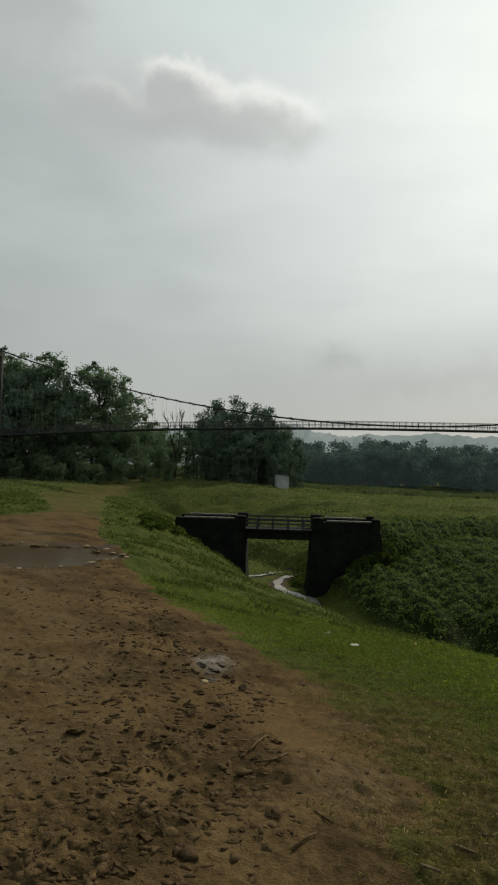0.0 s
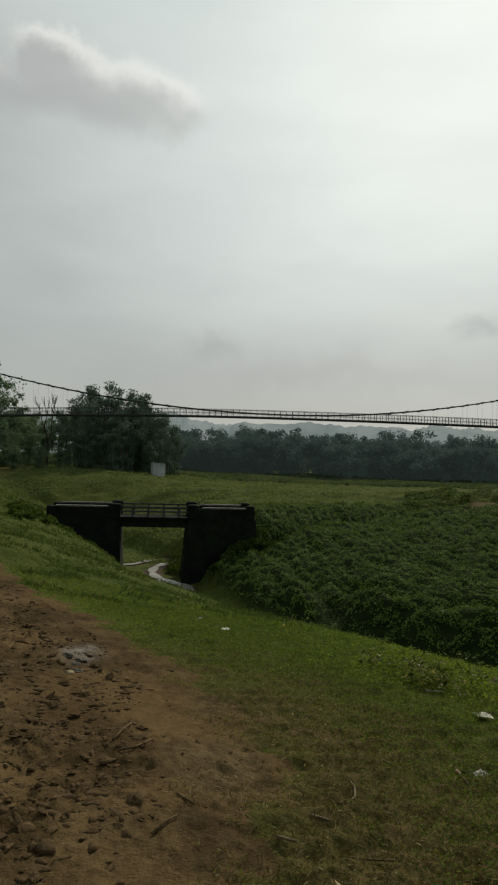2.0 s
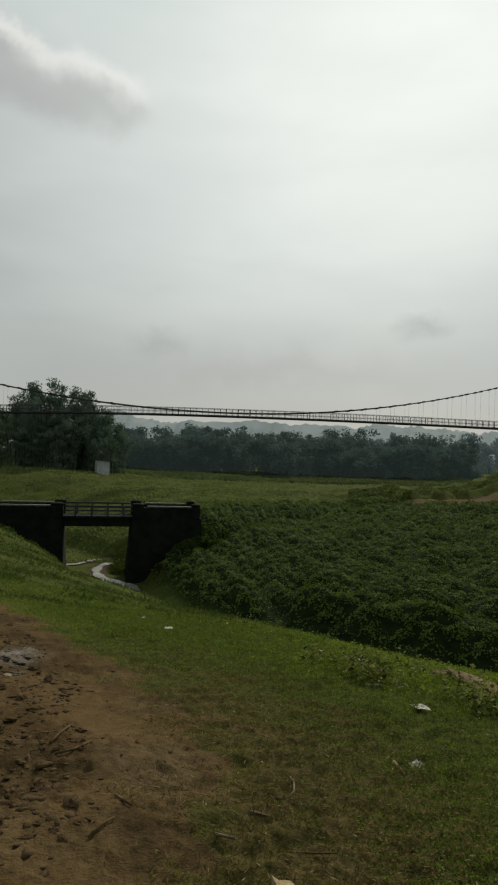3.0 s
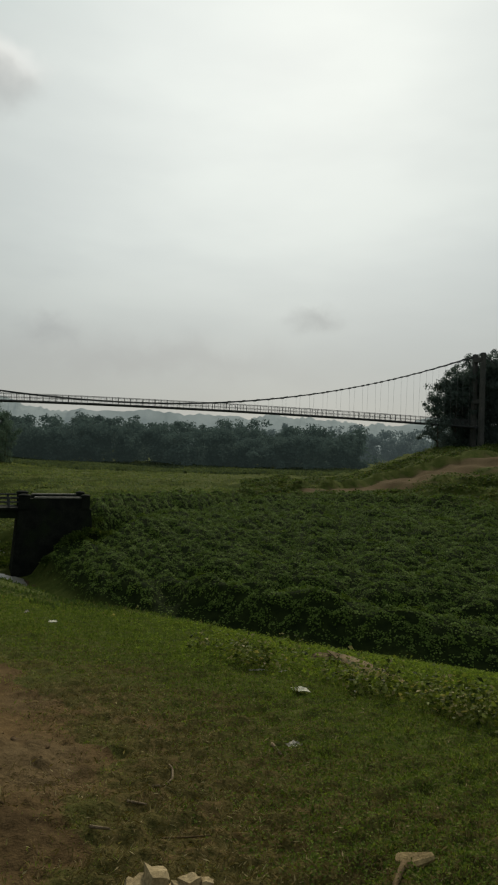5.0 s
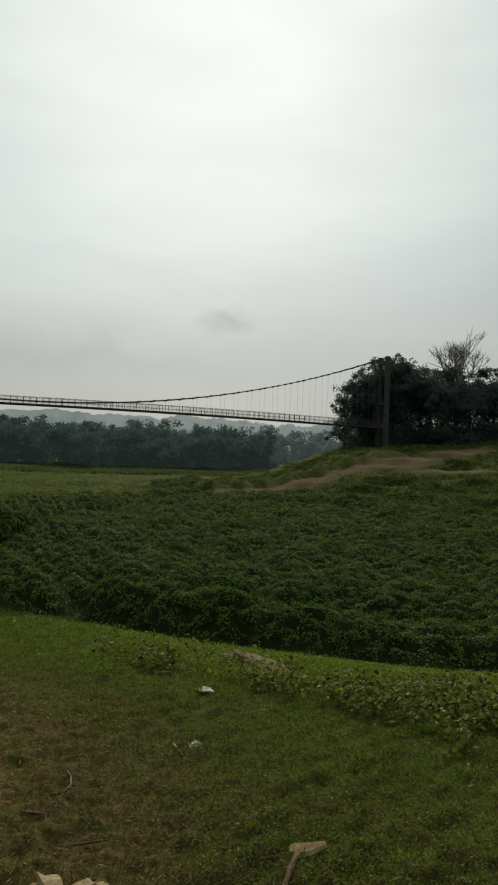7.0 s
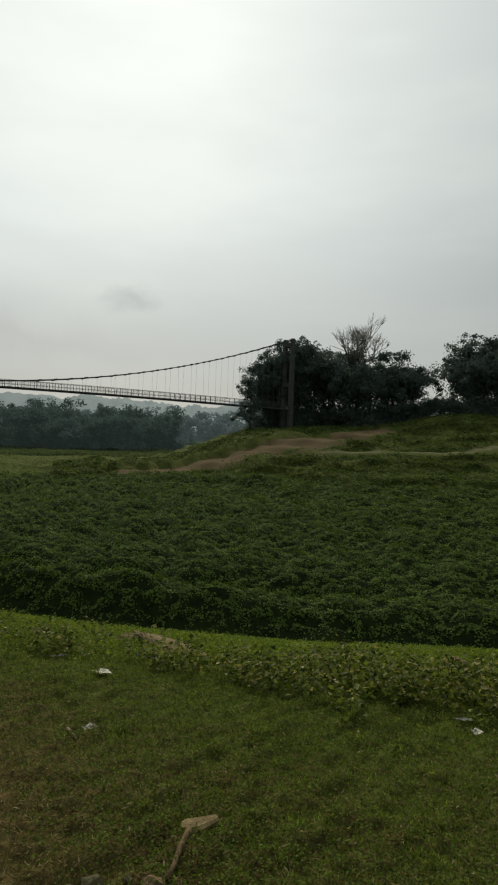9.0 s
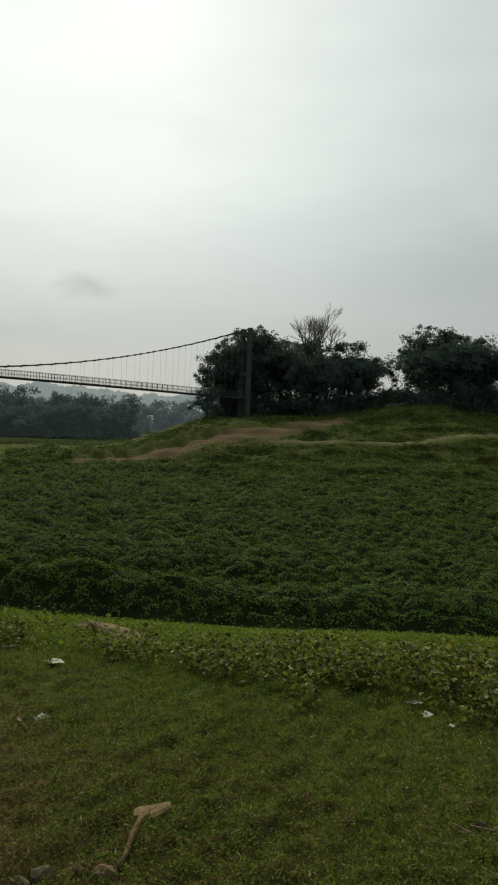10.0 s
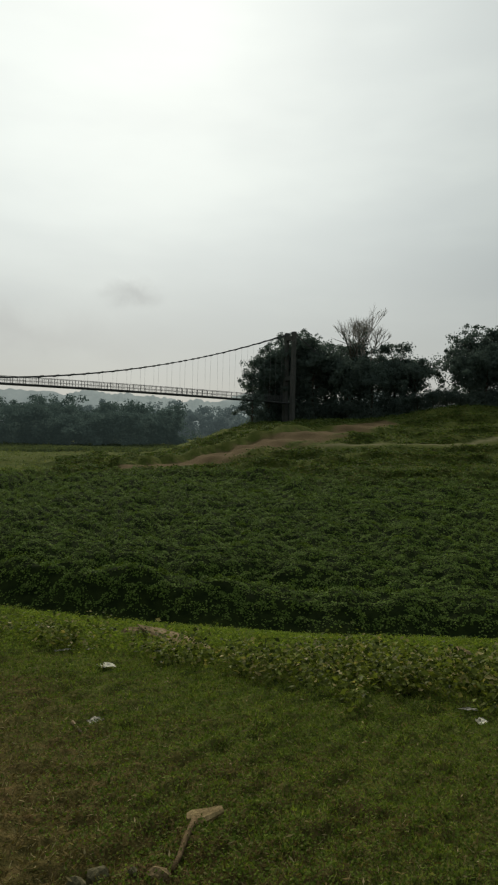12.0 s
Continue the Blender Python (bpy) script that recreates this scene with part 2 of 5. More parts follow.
CABLE = rough_stuff("grey_cable", (0.05, 0.053, 0.054), (0.09, 0.092, 0.092), 2.0, 0.6)
HANGER = rough_stuff("pale_rod", (0.20, 0.205, 0.20), (0.28, 0.285, 0.28), 2.0, 0.6)
CONCRETE = rough_stuff("tower_concrete", (0.062, 0.066, 0.061), (0.092, 0.092, 0.085), 0.8, 0.9)
BARK = rough_stuff("bark", (0.045, 0.038, 0.030), (0.10, 0.085, 0.065), 3.0, 0.9)
PALE_BARK = rough_stuff("pale_bark", (0.22, 0.205, 0.18), (0.36, 0.34, 0.30), 2.0, 0.9)
TWIG = rough_stuff("dry_twig", (0.13, 0.095, 0.055), (0.26, 0.20, 0.125), 14.0, 0.85)
BOARD = rough_stuff("weathered_board", (0.15, 0.108, 0.046), (0.26, 0.195, 0.090), 10.0, 0.8)
SCRAP = rough_stuff("white_scrap", (0.66, 0.66, 0.55), (0.86, 0.86, 0.75), 12.0, 0.8)
FOIL = rough_stuff("grey_packet", (0.20, 0.20, 0.165), (0.56, 0.55, 0.48), 26.0, 0.8)
SHEET = rough_stuff("pale_sheet", (0.40, 0.43, 0.43), (0.52, 0.55, 0.55), 0.6, 0.9)
ROOF_SHEET = rough_stuff("roof_sheet", (0.07, 0.08, 0.08), (0.12, 0.135, 0.135), 0.8, 0.9)
GRASS = leafy("grass_blade", (0.088, 0.132, 0.027), (0.200, 0.252, 0.060), (0.215, 0.200, 0.092), 26.0, 0.35, 0.8, mottle=1.0)
CLOVER = leafy("clover_leaf", (0.050, 0.085, 0.015), (0.138, 0.182, 0.038), (0.15, 0.15, 0.06), 24.0, 0.3, 0.8, mottle=1.0)
STRAW = leafy("dry_blade", (0.060, 0.048, 0.017), (0.150, 0.115, 0.047), (0.290, 0.240, 0.130), 3.0, 0.2, 0.8)
# the weeds' pale third tint puts glints on the leaves into the colour
WEED = leafy("weed_leaf", (0.024, 0.038, 0.009), (0.180, 0.214, 0.050), (0.310, 0.270, 0.130), 8.0, 0.3, 0.5, mottle=1.0)
LOW_WEED = leafy("low_weed_leaf", (0.092, 0.142, 0.020), (0.205, 0.270, 0.052), (0.21, 0.235, 0.065), 9.0, 0.4, 0.7, mottle=1.0)
BUSH = leafy("bush_leaf", (0.028, 0.050, 0.012), (0.085, 0.122, 0.034), (0.12, 0.14, 0.06), 0.8, 0.3, 0.8)
CREEPER = leafy("creeper_leaf", (0.060, 0.100, 0.024), (0.128, 0.190, 0.046), (0.160, 0.215, 0.07), 2.2, 0.22, 0.8, mottle=0.9)
ROUGH = leafy("hill_plant", (0.048, 0.080, 0.024), (0.096, 0.130, 0.042), (0.125, 0.122, 0.056), 1.5, 0.3, 0.8, mottle=0.85)
# trees some hundred metres off: haze put into paler, greyer leaf colours
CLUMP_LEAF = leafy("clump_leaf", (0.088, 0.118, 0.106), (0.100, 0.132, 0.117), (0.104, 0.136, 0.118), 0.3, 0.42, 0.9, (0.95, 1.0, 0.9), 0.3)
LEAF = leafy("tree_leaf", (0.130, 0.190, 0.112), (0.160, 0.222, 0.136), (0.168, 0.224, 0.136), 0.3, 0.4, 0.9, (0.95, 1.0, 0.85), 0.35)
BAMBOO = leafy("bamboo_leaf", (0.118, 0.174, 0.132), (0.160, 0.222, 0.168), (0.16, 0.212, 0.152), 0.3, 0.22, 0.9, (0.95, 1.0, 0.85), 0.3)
# meadow and rank grass: distance haze put into paler, greyer greens
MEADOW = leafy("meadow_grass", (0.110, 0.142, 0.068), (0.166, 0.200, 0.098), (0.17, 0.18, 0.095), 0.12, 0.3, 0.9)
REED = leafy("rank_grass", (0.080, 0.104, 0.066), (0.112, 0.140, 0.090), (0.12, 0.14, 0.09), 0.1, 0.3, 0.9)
# the woods across the valley, a backdrop: some hundred metres of haze put into colour and emission
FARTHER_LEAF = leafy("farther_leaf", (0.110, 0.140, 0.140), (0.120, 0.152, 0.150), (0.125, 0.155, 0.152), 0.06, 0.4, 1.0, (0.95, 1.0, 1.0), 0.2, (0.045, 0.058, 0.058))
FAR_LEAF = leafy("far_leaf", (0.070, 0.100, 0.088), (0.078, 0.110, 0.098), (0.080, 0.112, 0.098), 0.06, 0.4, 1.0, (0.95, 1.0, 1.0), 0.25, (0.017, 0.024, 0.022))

# ---- helpers for meshes ----
def solid(name, verts, faces, mat, parent=None, label="", smooth=False):
    """One mesh object from numpy arrays or lists; faces all of one size, or a mixed list."""
    me = bpy.data.meshes.new(name)
    if isinstance(faces, np.ndarray):
        verts = np.asarray(verts, np.float32)
        k = faces.shape[1]
        me.vertices.add(len(verts))
        me.vertices.foreach_set("co", verts.ravel())
        me.loops.add(faces.size)
        me.loops.foreach_set("vertex_index", faces.astype(np.int32).ravel())
        me.polygons.add(len(faces))
        me.polygons.foreach_set("loop_start", np.arange(0, faces.size, k, dtype=np.int32))
        me.update(calc_edges=True)
    else:
        me.from_pydata([tuple(v) for v in verts], [], faces)
        me.update()
    me.materials.append(mat)
    if smooth:
        me.polygons.foreach_set("use_smooth", np.ones(len(me.polygons), bool))
    ob = new(name, me)
    if parent is not None:
        ob.parent = parent
    if label:
        ob["label"] = label
    return ob


def part(name, bm, mat, parent, label="", smooth=False):
    me = bpy.data.meshes.new(name)
    bm.to_mesh(me)
    bm.free()
    me.materials.append(mat)
    if smooth:
        me.polygons.foreach_set("use_smooth", np.ones(len(me.polygons), bool))
    ob = new(name, me)
    ob.parent = parent
    if label:
        ob["label"] = label
    return ob


def thing(name, m, label, category, group="", kind=""):
    ob = new(name)
    ob.empty_display_size = 0.2
    ob.matrix_basis = m
    return tagged(ob, label, category, group, kind)


def box(bm, x0, x1, y0, y1, z0, z1, bevel=0.0, m=None):
    made = bmesh.ops.create_cube(bm, size=1.0)["verts"]
    for v in made:
        v.co = Vector(((x0 + x1) / 2 + v.co.x * (x1 - x0), (y0 + y1) / 2 + v.co.y * (y1 - y0), (z0 + z1) / 2 + v.co.z * (z1 - z0)))
    if bevel:
        edges = list({e for v in made for e in v.link_edges})
        made = list({v for f in bmesh.ops.bevel(bm, geom=edges, offset=bevel, segments=2, affect="EDGES")["faces"] for v in f.verts} | {v for v in made if v.is_valid})
    if m is not None:
        for v in made:
            v.co = m @ v.co
    return bm


def tube(points, radii, sides=6):
    """Verts and quads of a tube along points."""
    verts, faces = [], []
    pts = [Vector(p) for p in points]
    for i, p in enumerate(pts):
        d = (pts[min(i + 1, len(pts) - 1)] - pts[max(i - 1, 0)]).normalized()
        a = d.orthogonal().normalized() if abs(d.z) > 0.9 else d.cross(Vector((0, 0, 1))).normalized()
        b = d.cross(a)
        for k in range(sides):
            t = 2 * math.pi * k / sides
            verts.append(p + (a * math.cos(t) + b * math.sin(t)) * radii[i])
    for i in range(len(pts) - 1):
        for k in range(sides):
            q = (k + 1) % sides
            faces.append((i * sides + k, i * sides + q, (i + 1) * sides + q, (i + 1) * sides + k))
    faces.append(tuple(range(sides))[::-1])
    faces.append(tuple(range((len(pts) - 1) * sides, len(pts) * sides)))
    return verts, faces


def joined(pieces):
    verts, faces = [], []
    for v, f in pieces:
        n = len(verts)
        verts += v
        faces += [tuple(i + n for i in q) for q in f]
    return verts, faces


def leaves(centres, ahead, size, wide=0.45, fold=0.25, rng=None, level=1.5, face=None):
    """Folded diamond leaves: base, two sides, tip; two triangles each. face: which way the blades turn."""
    n = len(centres)
    ahead = ahead / np.linalg.norm(ahead, axis=1, keepdims=True)
    ref = rng.normal(size=(n, 3))
    if face is None:
        ref[:, 2] += level
    else:
        ref = ref * 0.4 + face
    side = np.cross(ahead, ref)
    side /= np.linalg.norm(side, axis=1, keepdims=True) + 1e-9
    up = np.cross(side, ahead)
    s = np.asarray(size, float).reshape(-1, 1)
    mid = centres + ahead * s * 0.45
    v = np.stack([centres, mid + side * s * wide + up * s * fold, centres + ahead * s, mid - side * s * wide + up * s * fold], 1).reshape(-1, 3)
    i = np.arange(n)[:, None] * 4
    return v, np.concatenate([i + [0, 2, 1], i + [0, 3, 2]], 1).reshape(-1, 3)


def lump(rng, size, rough=0.25, cuts=2, flat=0.7):
    """A stone or clod: a facetted, uneven ball, flattened below."""
    bm = bmesh.new()
    bmesh.ops.create_icosphere(bm, subdivisions=cuts, radius=0.5)
    off = Vector(rng.uniform(-50, 50, 3))
    for v in bm.verts:
        d = v.co.normalized()
        k = 1 + rough * (noise.noise(d * 1.6 + off) * 1.2 + noise.noise(d * 4.0 + off) * 0.8 + noise.noise(d * 9.0 + off) * 0.3)
        v.co = Vector((d.x * size[0], d.y * size[1], d.z * size[2])) * 0.5 * k
        if v.co.z < -size[2] * 0.5 * flat * 0.6:
            v.co.z = -size[2] * 0.5 * flat * 0.6
    return bm


# ---- the lie of the land (terrain begin) ----
def smooth01(a, lo, hi):
    t = np.clip((a - lo) / (hi - lo), 0, 1)
    return t * t * (3 - 2 * t)


# the stream's course, from far up-valley, under the little bridge, round below the near bank
RAVINE = np.array([(-20, 92), (-8, 70), (-1.5, 56), (-0.2, 45), (3.0, 34), (9, 26), (17, 18.5), (28, 9), (42, -6), (66, -30)], float)
BED = -6.75
CUT_X, CUT_Y = [26, 29, 35, 41, 46, 50, 56, 65], [58.3, 59.2, 60.6, 61.4, 60.4, 58.4, 58.5, 61.4]
FOOT_X, FOOT_Y = [44, 48.6, 52.8, 57.8, 63.0, 75.4, 90], [57.0, 52.3, 48.5, 45.2, 44.8, 44.2, 43]


def waves(x, y, scale, seed):
    """Cheap smooth unevenness, about -1 to 1."""
    r = np.random.RandomState(seed)
    out = np.zeros_like(np.asarray(x, float))
    for k in range(7):
        a, f, ph = r.uniform(0, 6.283), r.uniform(0.6, 1.7) / scale, r.uniform(0, 6.283)
        out = out + np.sin((x * np.cos(a) + y * np.sin(a)) * f * 6.283 + ph)
    return out / 3.2


def ravine_at(x, y):
    """Distance from the stream's course (plus on the near bank), and how far along it."""
    best, sign, along, run = np.full(np.shape(x), 1e9), np.ones(np.shape(x)), np.zeros(np.shape(x)), 0.0
    for (ax, ay), (bx, by) in zip(RAVINE[:-1], RAVINE[1:]):
        dx, dy = bx - ax, by - ay
        length = math.hypot(dx, dy)
        t = np.clip(((x - ax) * dx + (y - ay) * dy) / length**2, 0, 1)
        d = np.hypot(x - ax - t * dx, y - ay - t * dy)
        near = d < best
        best = np.where(near, d, best)
        sign = np.where(near, np.where(dx * (y - ay) - dy * (x - ax) < 0, 1.0, -1.0), sign)
        along = np.where(near, run + t * length, along)
        run += length
    return best * sign, along


def cut_far(x, y):
    """0 on the brown cutting's middle, 1 at its edges."""
    half = np.interp(x, CUT_X, [1.3, 2.1, 3.1, 4.1, 4.1, 3.4, 2.7, 2.0])
    return np.abs(y - np.interp(x, CUT_X, CUT_Y)) / half + 9 * smooth01(x, 27, 24) + 9 * smooth01(x, 64, 68)


def land(x, y):
    x, y = np.asarray(x, float), np.asarray(y, float)
    s, u = ravine_at(x, y)
    r = np.hypot(x, y)
    db = np.hypot(x + 0.2, y - 45)
    steep_near = 1 + 1.2 * np.exp(-((db / 21) ** 2)) - 0.35 * np.exp(-((db / 5) ** 2))
    by = np.exp(-((np.hypot(x + 0.2, (y - 45) * np.where(y < 45, 1.6, 1.0)) / 9) ** 2))
    steep_far = 1 + 3.9 * by + 1.2 * smooth01(y - 0.4 * x, 48, 58)
    # high ground on the near side, falling a little along the track
    high = -1.25 * (1 - np.exp(-np.clip(y - 3, 0, 500) / 24))
    # the meadow on the far side and the hill to its right
    left = smooth01(x, 16, -14) * smooth01(y, 50, 90)
    low = (-2.6 - 1.3 * smooth01(r, 60, 170)) * (1 - left) + high * left
    e = np.hypot((x - 90) / 75, (y - 72) / 62)
    low = low + 7.0 * (1 - smooth01(e, 0.15, 1.0)) * smooth01(0.891 * x - 0.454 * y, -3, 15) + (0.22 * waves(x, y, 15, 3) + 0.18 * waves(e * 64, np.arctan2(y - 72, x - 90) * 9, 4.6, 6) + 0.13 * waves(x, y, 4.5, 7)) * smooth01(e, 1.05, 0.8) * (1 - 0.75 * np.exp(-(((y - np.interp(x, FOOT_X, FOOT_Y)) / 3.5) ** 2)) * smooth01(x, 44, 48))
    # trodden into low terraces
    low = low + 0.12 * np.sin(low * 7.0 + 1.2 * waves(x, y, 14, 75)) * smooth01(e, 0.95, 0.8) * smooth01(e, 0.2, 0.4)
    # a low scarp above the cutting on the hill
    behind = y - np.interp(x, CUT_X, CUT_Y)
    low = low + 0.85 * smooth01(behind, 2.1, 2.8) * np.exp(-np.clip(behind - 3, 0, 50) / 7) * smooth01(x, 25, 29) * smooth01(x, 58, 48)
    # the hilltop: a dip before the clump, a bushy mound beside it, higher ground behind that
    low = low - 0.75 * np.exp(-((x - 72) ** 2 + (y - 72) ** 2) / 110) + 1.0 * np.exp(-((x - 75.5) ** 2 + (y - 59) ** 2) / 42) + 1.1 * np.exp(-((x - 86) ** 2 + (y - 54) ** 2) / 130)
    # the two banks
    sn = np.clip(s - 0.9 * by, 0, None) * steep_near + 0.25 * waves(x, y, 9, 5) * smooth01(s, 2, 6)
    near = np.interp(sn, [0, 1.2, 3, 6.5, 8.5, 10.5, 14, 17, 20, 23, 27], [0, 0.01, 0.1, 0.32, 0.46, 0.585, 0.745, 0.865, 0.945, 0.987, 1.0])
    sf = np.clip(-s - 2.6 * by, 0, None) * steep_far
    far = np.interp(sf, [0, 1.5, 3.0, 5.0, 8, 15, 22, 31], [0, 0.02, 0.12, 0.27, 0.38, 0.62, 0.86, 1.0])
    deep = BED + 4.6 * smooth01(u, 22, 0)
    z = np.where(s > 0, deep + (high - deep) * near, deep + (low - deep) * far)
    z = z - 0.16 * np.exp(-(((x - 0.5) / 2.2) ** 2) - ((y - 22.5) / 6) ** 2)
    # the old road's bank running on from the bridge, and a narrow gully between the bridge and the creepers
    z = z + np.clip(-2.68 - 0.42 * np.clip(1.4 + 0.62 * (x - 7.7) - 0.78 * (y - 47.3), 0, 30) - z, 0, None) * (s < 0) * np.maximum(smooth01((x - 6.0) * 0.69 - (y - 45.1) * 0.723, -0.2, 1.2), smooth01(y, 45.2, 46.4) * smooth01(x, 6.3, 7.2)) * smooth01(x, 4.6, 6.6) * smooth01(y, 39, 42) * smooth01(np.hypot(x - 8, y - 48), 26, 12)
    gx, gy = x - 7.2, y - 44.2
    z = z - 1.0 * np.exp(-(((gx * 0.69 - gy * 0.723) / 0.7) ** 2)) * np.exp(-(((gx * 0.723 + gy * 0.69) / 4.6) ** 4)) * (s < 0)
    return z + 0.05 * waves(x, y, 6, 8) * smooth01(r, 6, 14) + 0.25 * waves(x, y, 40, 9) * smooth01(r, 70, 140) + 0.10 * waves(x, y, 3.4, 10) * smooth01(r, 48, 60) * smooth01(r, 150, 110) * (s < 0)


# ---- terrain end ----
def track_mask(x, y):
    """Bare earth of the track: its right edge runs from beside the camera towards the far trees."""
    edge = np.interp(y, [-30, 0, 2.3, 3.3, 4.3, 6, 7.6, 11.5, 16, 24, 34, 50, 80], [-1.6, -0.5, 0.15, 0.42, 0.52, 0.3, -0.1, -1.5, -3.4, -6.3, -8.8, -12.6, -19])
    wide = np.interp(y, [-30, 10, 24, 34, 50, 80], [9.0, 9.0, 7.0, 2.6, 5.5, 7.0])
    edge = edge + 0.16 * waves(x, y, 1.3, 12) + 0.1 * waves(x, y, 0.5, 13)
    return smooth01(x, edge + 0.22, edge - 0.22) * smooth01(x, edge - wide - 0.6, edge - wide + 0.6) * (1 - 0.3 * smooth01(y, 23, 31)), edge


PUDDLES = [(-6.5, 16.9, 2.4, 2.1, -0.07, 0.0), (-7.7, 22.9, 0.95, 0.45, -0.05, 0.2)]


def near_relief(x, y):
    """Ruts, hoof-pocked mud and puddle hollows of the track, tufts of the turf."""
    mask, edge = track_mask(x, y)
    r = np.hypot(x, y)
    close = smooth01(r, 26, 10) * smooth01(r, 0.9, 1.7)
    pock = np.clip(waves(x, y, 0.33, 21) * waves(x, y, 0.5, 22), -0.7, 0.9)
    rough = smooth01(waves(x, y, 2.2, 23) + 0.5 * np.exp(-(((x - edge + 1.0) / 0.8) ** 2)), -0.1, 0.7)
    z = mask * close * (0.018 * pock * rough + 0.022 * waves(x, y, 1.2, 24) + 0.006 * waves(x, y, 0.13, 25) * rough + 0.004 * waves(x, y, 0.07, 30) + 0.020 * smooth01(waves(x, y, 0.34, 36), 0.3, 0.55) * rough + 0.011 * smooth01(waves(x, y, 0.14, 37), 0.25, 0.5) * rough)
    z = z + (1 - mask) * smooth01(r, 30, 6) * smooth01(r, 0.9, 1.7) * (0.017 * waves(x, y, 0.4, 26) + 0.013 * waves(x, y, 0.16, 27))
    return z


def creeper_mask(x, y):
    s, u = ravine_at(x, y)
    e = np.hypot((x - 90) / 75, (y - 72) / 62)
    rim = np.interp(x, [-4, 5, 7, 9, 12.4, 16, 21, 26, 30, 37, 46, 58, 80], [44.5, 47.5, 49.5, 51.5, 54.5, 57.5, 58.5, 56.0, 49.0, 39.5, 30.5, 16.5, 0.0]) + 0.8 * waves(x, y, 7, 31)
    by = np.exp(-((np.hypot(x + 0.2, y - 45) / 9) ** 2))
    beside = np.maximum(smooth01((x - 6.0) * 0.69 - (y - 45.1) * 0.723, 0.0, 0.6), smooth01(y, 45.2, 46.4))
    return beside * smooth01(-s - 1.5 * by, 1.2, 2.2) * smooth01(y + 1.8 * waves(x, y, 2.6, 38), rim + np.interp(x, [18, 30], [2.5, 7.5]), rim - np.interp(x, [18, 30], [2.0, 5.0])) * smooth01(x, 1.5, 4.0) * smooth01(e + 0.05 * waves(x, y, 9, 32), 0.56, 0.86)


def weed_mask(x, y):
    """The band of broad-leaved weeds along the near bank."""
    a, r = np.degrees(np.arctan2(x, np.maximum(y, 0.01))), np.hypot(x, y)
    inner = np.interp(a, [9, 14, 21, 28, 34, 37, 41, 46, 48.4, 53, 61, 68], [9.6, 8.8, 6.9, 6.9, 6.05, 5.85, 5.4, 5.25, 5.05, 5.1, 4.95, 4.9]) + 0.35 * waves(x, y, 1.4, 61)
    outer = np.interp(a, [9, 21, 30, 41, 48, 53, 68], [9.0, 7.7, 7.0, 6.5, 7.2, 6.6, 6.6])
    some = np.interp(a, [9, 20, 34, 48, 68], [0.25, 0.8, 0.75, 1.0, 1.0]) * (a > 8) * (a < 70)
    slab = np.hypot((x - 4.12) * 0.98 - (y - 6.85) * 0.05, ((y - 6.85) - 0.05 * (x - 4.1)) / 1.9)
    return smooth01(slab, 0.2, 0.5) * smooth01(r, inner - 0.1, inner + 0.4) * smooth01(r, outer + 0.7, outer - 0.4) * some * (0.3 + 0.7 * smooth01(waves(x, y, 0.8, 62), -0.5, 0.4))


def creeper_height(x, y):
    """How far the matted creepers stand over the soil: billows, a thick rounded lip above the stream."""
    s, u = ravine_at(x, y)
    lip = 1.05 * np.exp(-(((-s - 3.7) / 1.25) ** 2)) * (1 - 1.15 * np.exp(-(((x - 8.4) / 0.75) ** 2))) * (0.4 + 0.6 * smooth01(x, 20, 13)) * (0.35 + 0.65 * smooth01(x, 5, 9)) * (1 + 0.18 * waves(x, y, 3.0, 33))
    second = 0.12 * np.exp(-(((-s - 8.6) / 1.8) ** 2)) * (0.7 + 0.4 * np.sin(x * 0.33 + 2.0))
    groove = -1.0 * np.exp(-(((-s - 5.9) / 0.75) ** 2)) * smooth01(x, 8.8, 10.2) * smooth01(x, 27, 17)
    return np.clip(0.2 + lip + second + groove + 0.17 * waves(x, y, 3.2, 34) + 0.12 * waves(u * 0.5, s, 1.3, 35), -0.7, None) * creeper_mask(x, y)


def puddle_far(x, y, p):
    """1 at the puddle's ragged rim, less within."""
    return np.hypot((x - p[0]) / p[2], (y - p[1]) / p[3]) + 0.13 * waves(x, y, 2.4, 28) + 0.10 * waves(x, y, 0.8, 29)


STREAM_LINE = [(-9, 50.2), (-5, 50.6), (-1.9, 51.4), (-0.8, 52.7), (0.3, 53.8), (1.3, 54.1), (1.6, 53.5), (0.9, 52.2), (0.15, 50.7), (-0.2, 48.9), (-0.1, 47.2), (0.3, 45.7), (1.0, 44.4), (1.9, 43.0), (2.4, 39), (3.1, 35.5), (5.8, 30.5)]


def stream_far(x, y):
    d = np.full(np.shape(x), 1e9)
    for (ax, ay), (bx, by) in zip(STREAM_LINE[:-1], STREAM_LINE[1:]):
        dx, dy = bx - ax, by - ay
        t = np.clip(((x - ax) * dx + (y - ay) * dy) / (dx * dx + dy * dy), 0, 1)
        d = np.minimum(d, np.hypot(x - ax - t * dx, y - ay - t * dy))
    return d


def ground_z(x, y):
    z = land(x, y) + near_relief(x, y) + creeper_height(x, y)
    k = smooth01(stream_far(x, y), 1.1, 0.5)
    z = z * (1 - k) + k * np.minimum(z, BED - 0.02)
    for p in PUDDLES:
        d = puddle_far(x, y, p)
        level = float(land(np.array([p[0]]), np.array([p[1]]))[0])
        k = smooth01(d, 1.75, 1.1)
        z = z * (1 - k) + k * (level + 0.03 * np.exp(-(((d - 1.12) / 0.12) ** 2)) - 0.12 * smooth01(d, 1.05, 0.75))
    return z


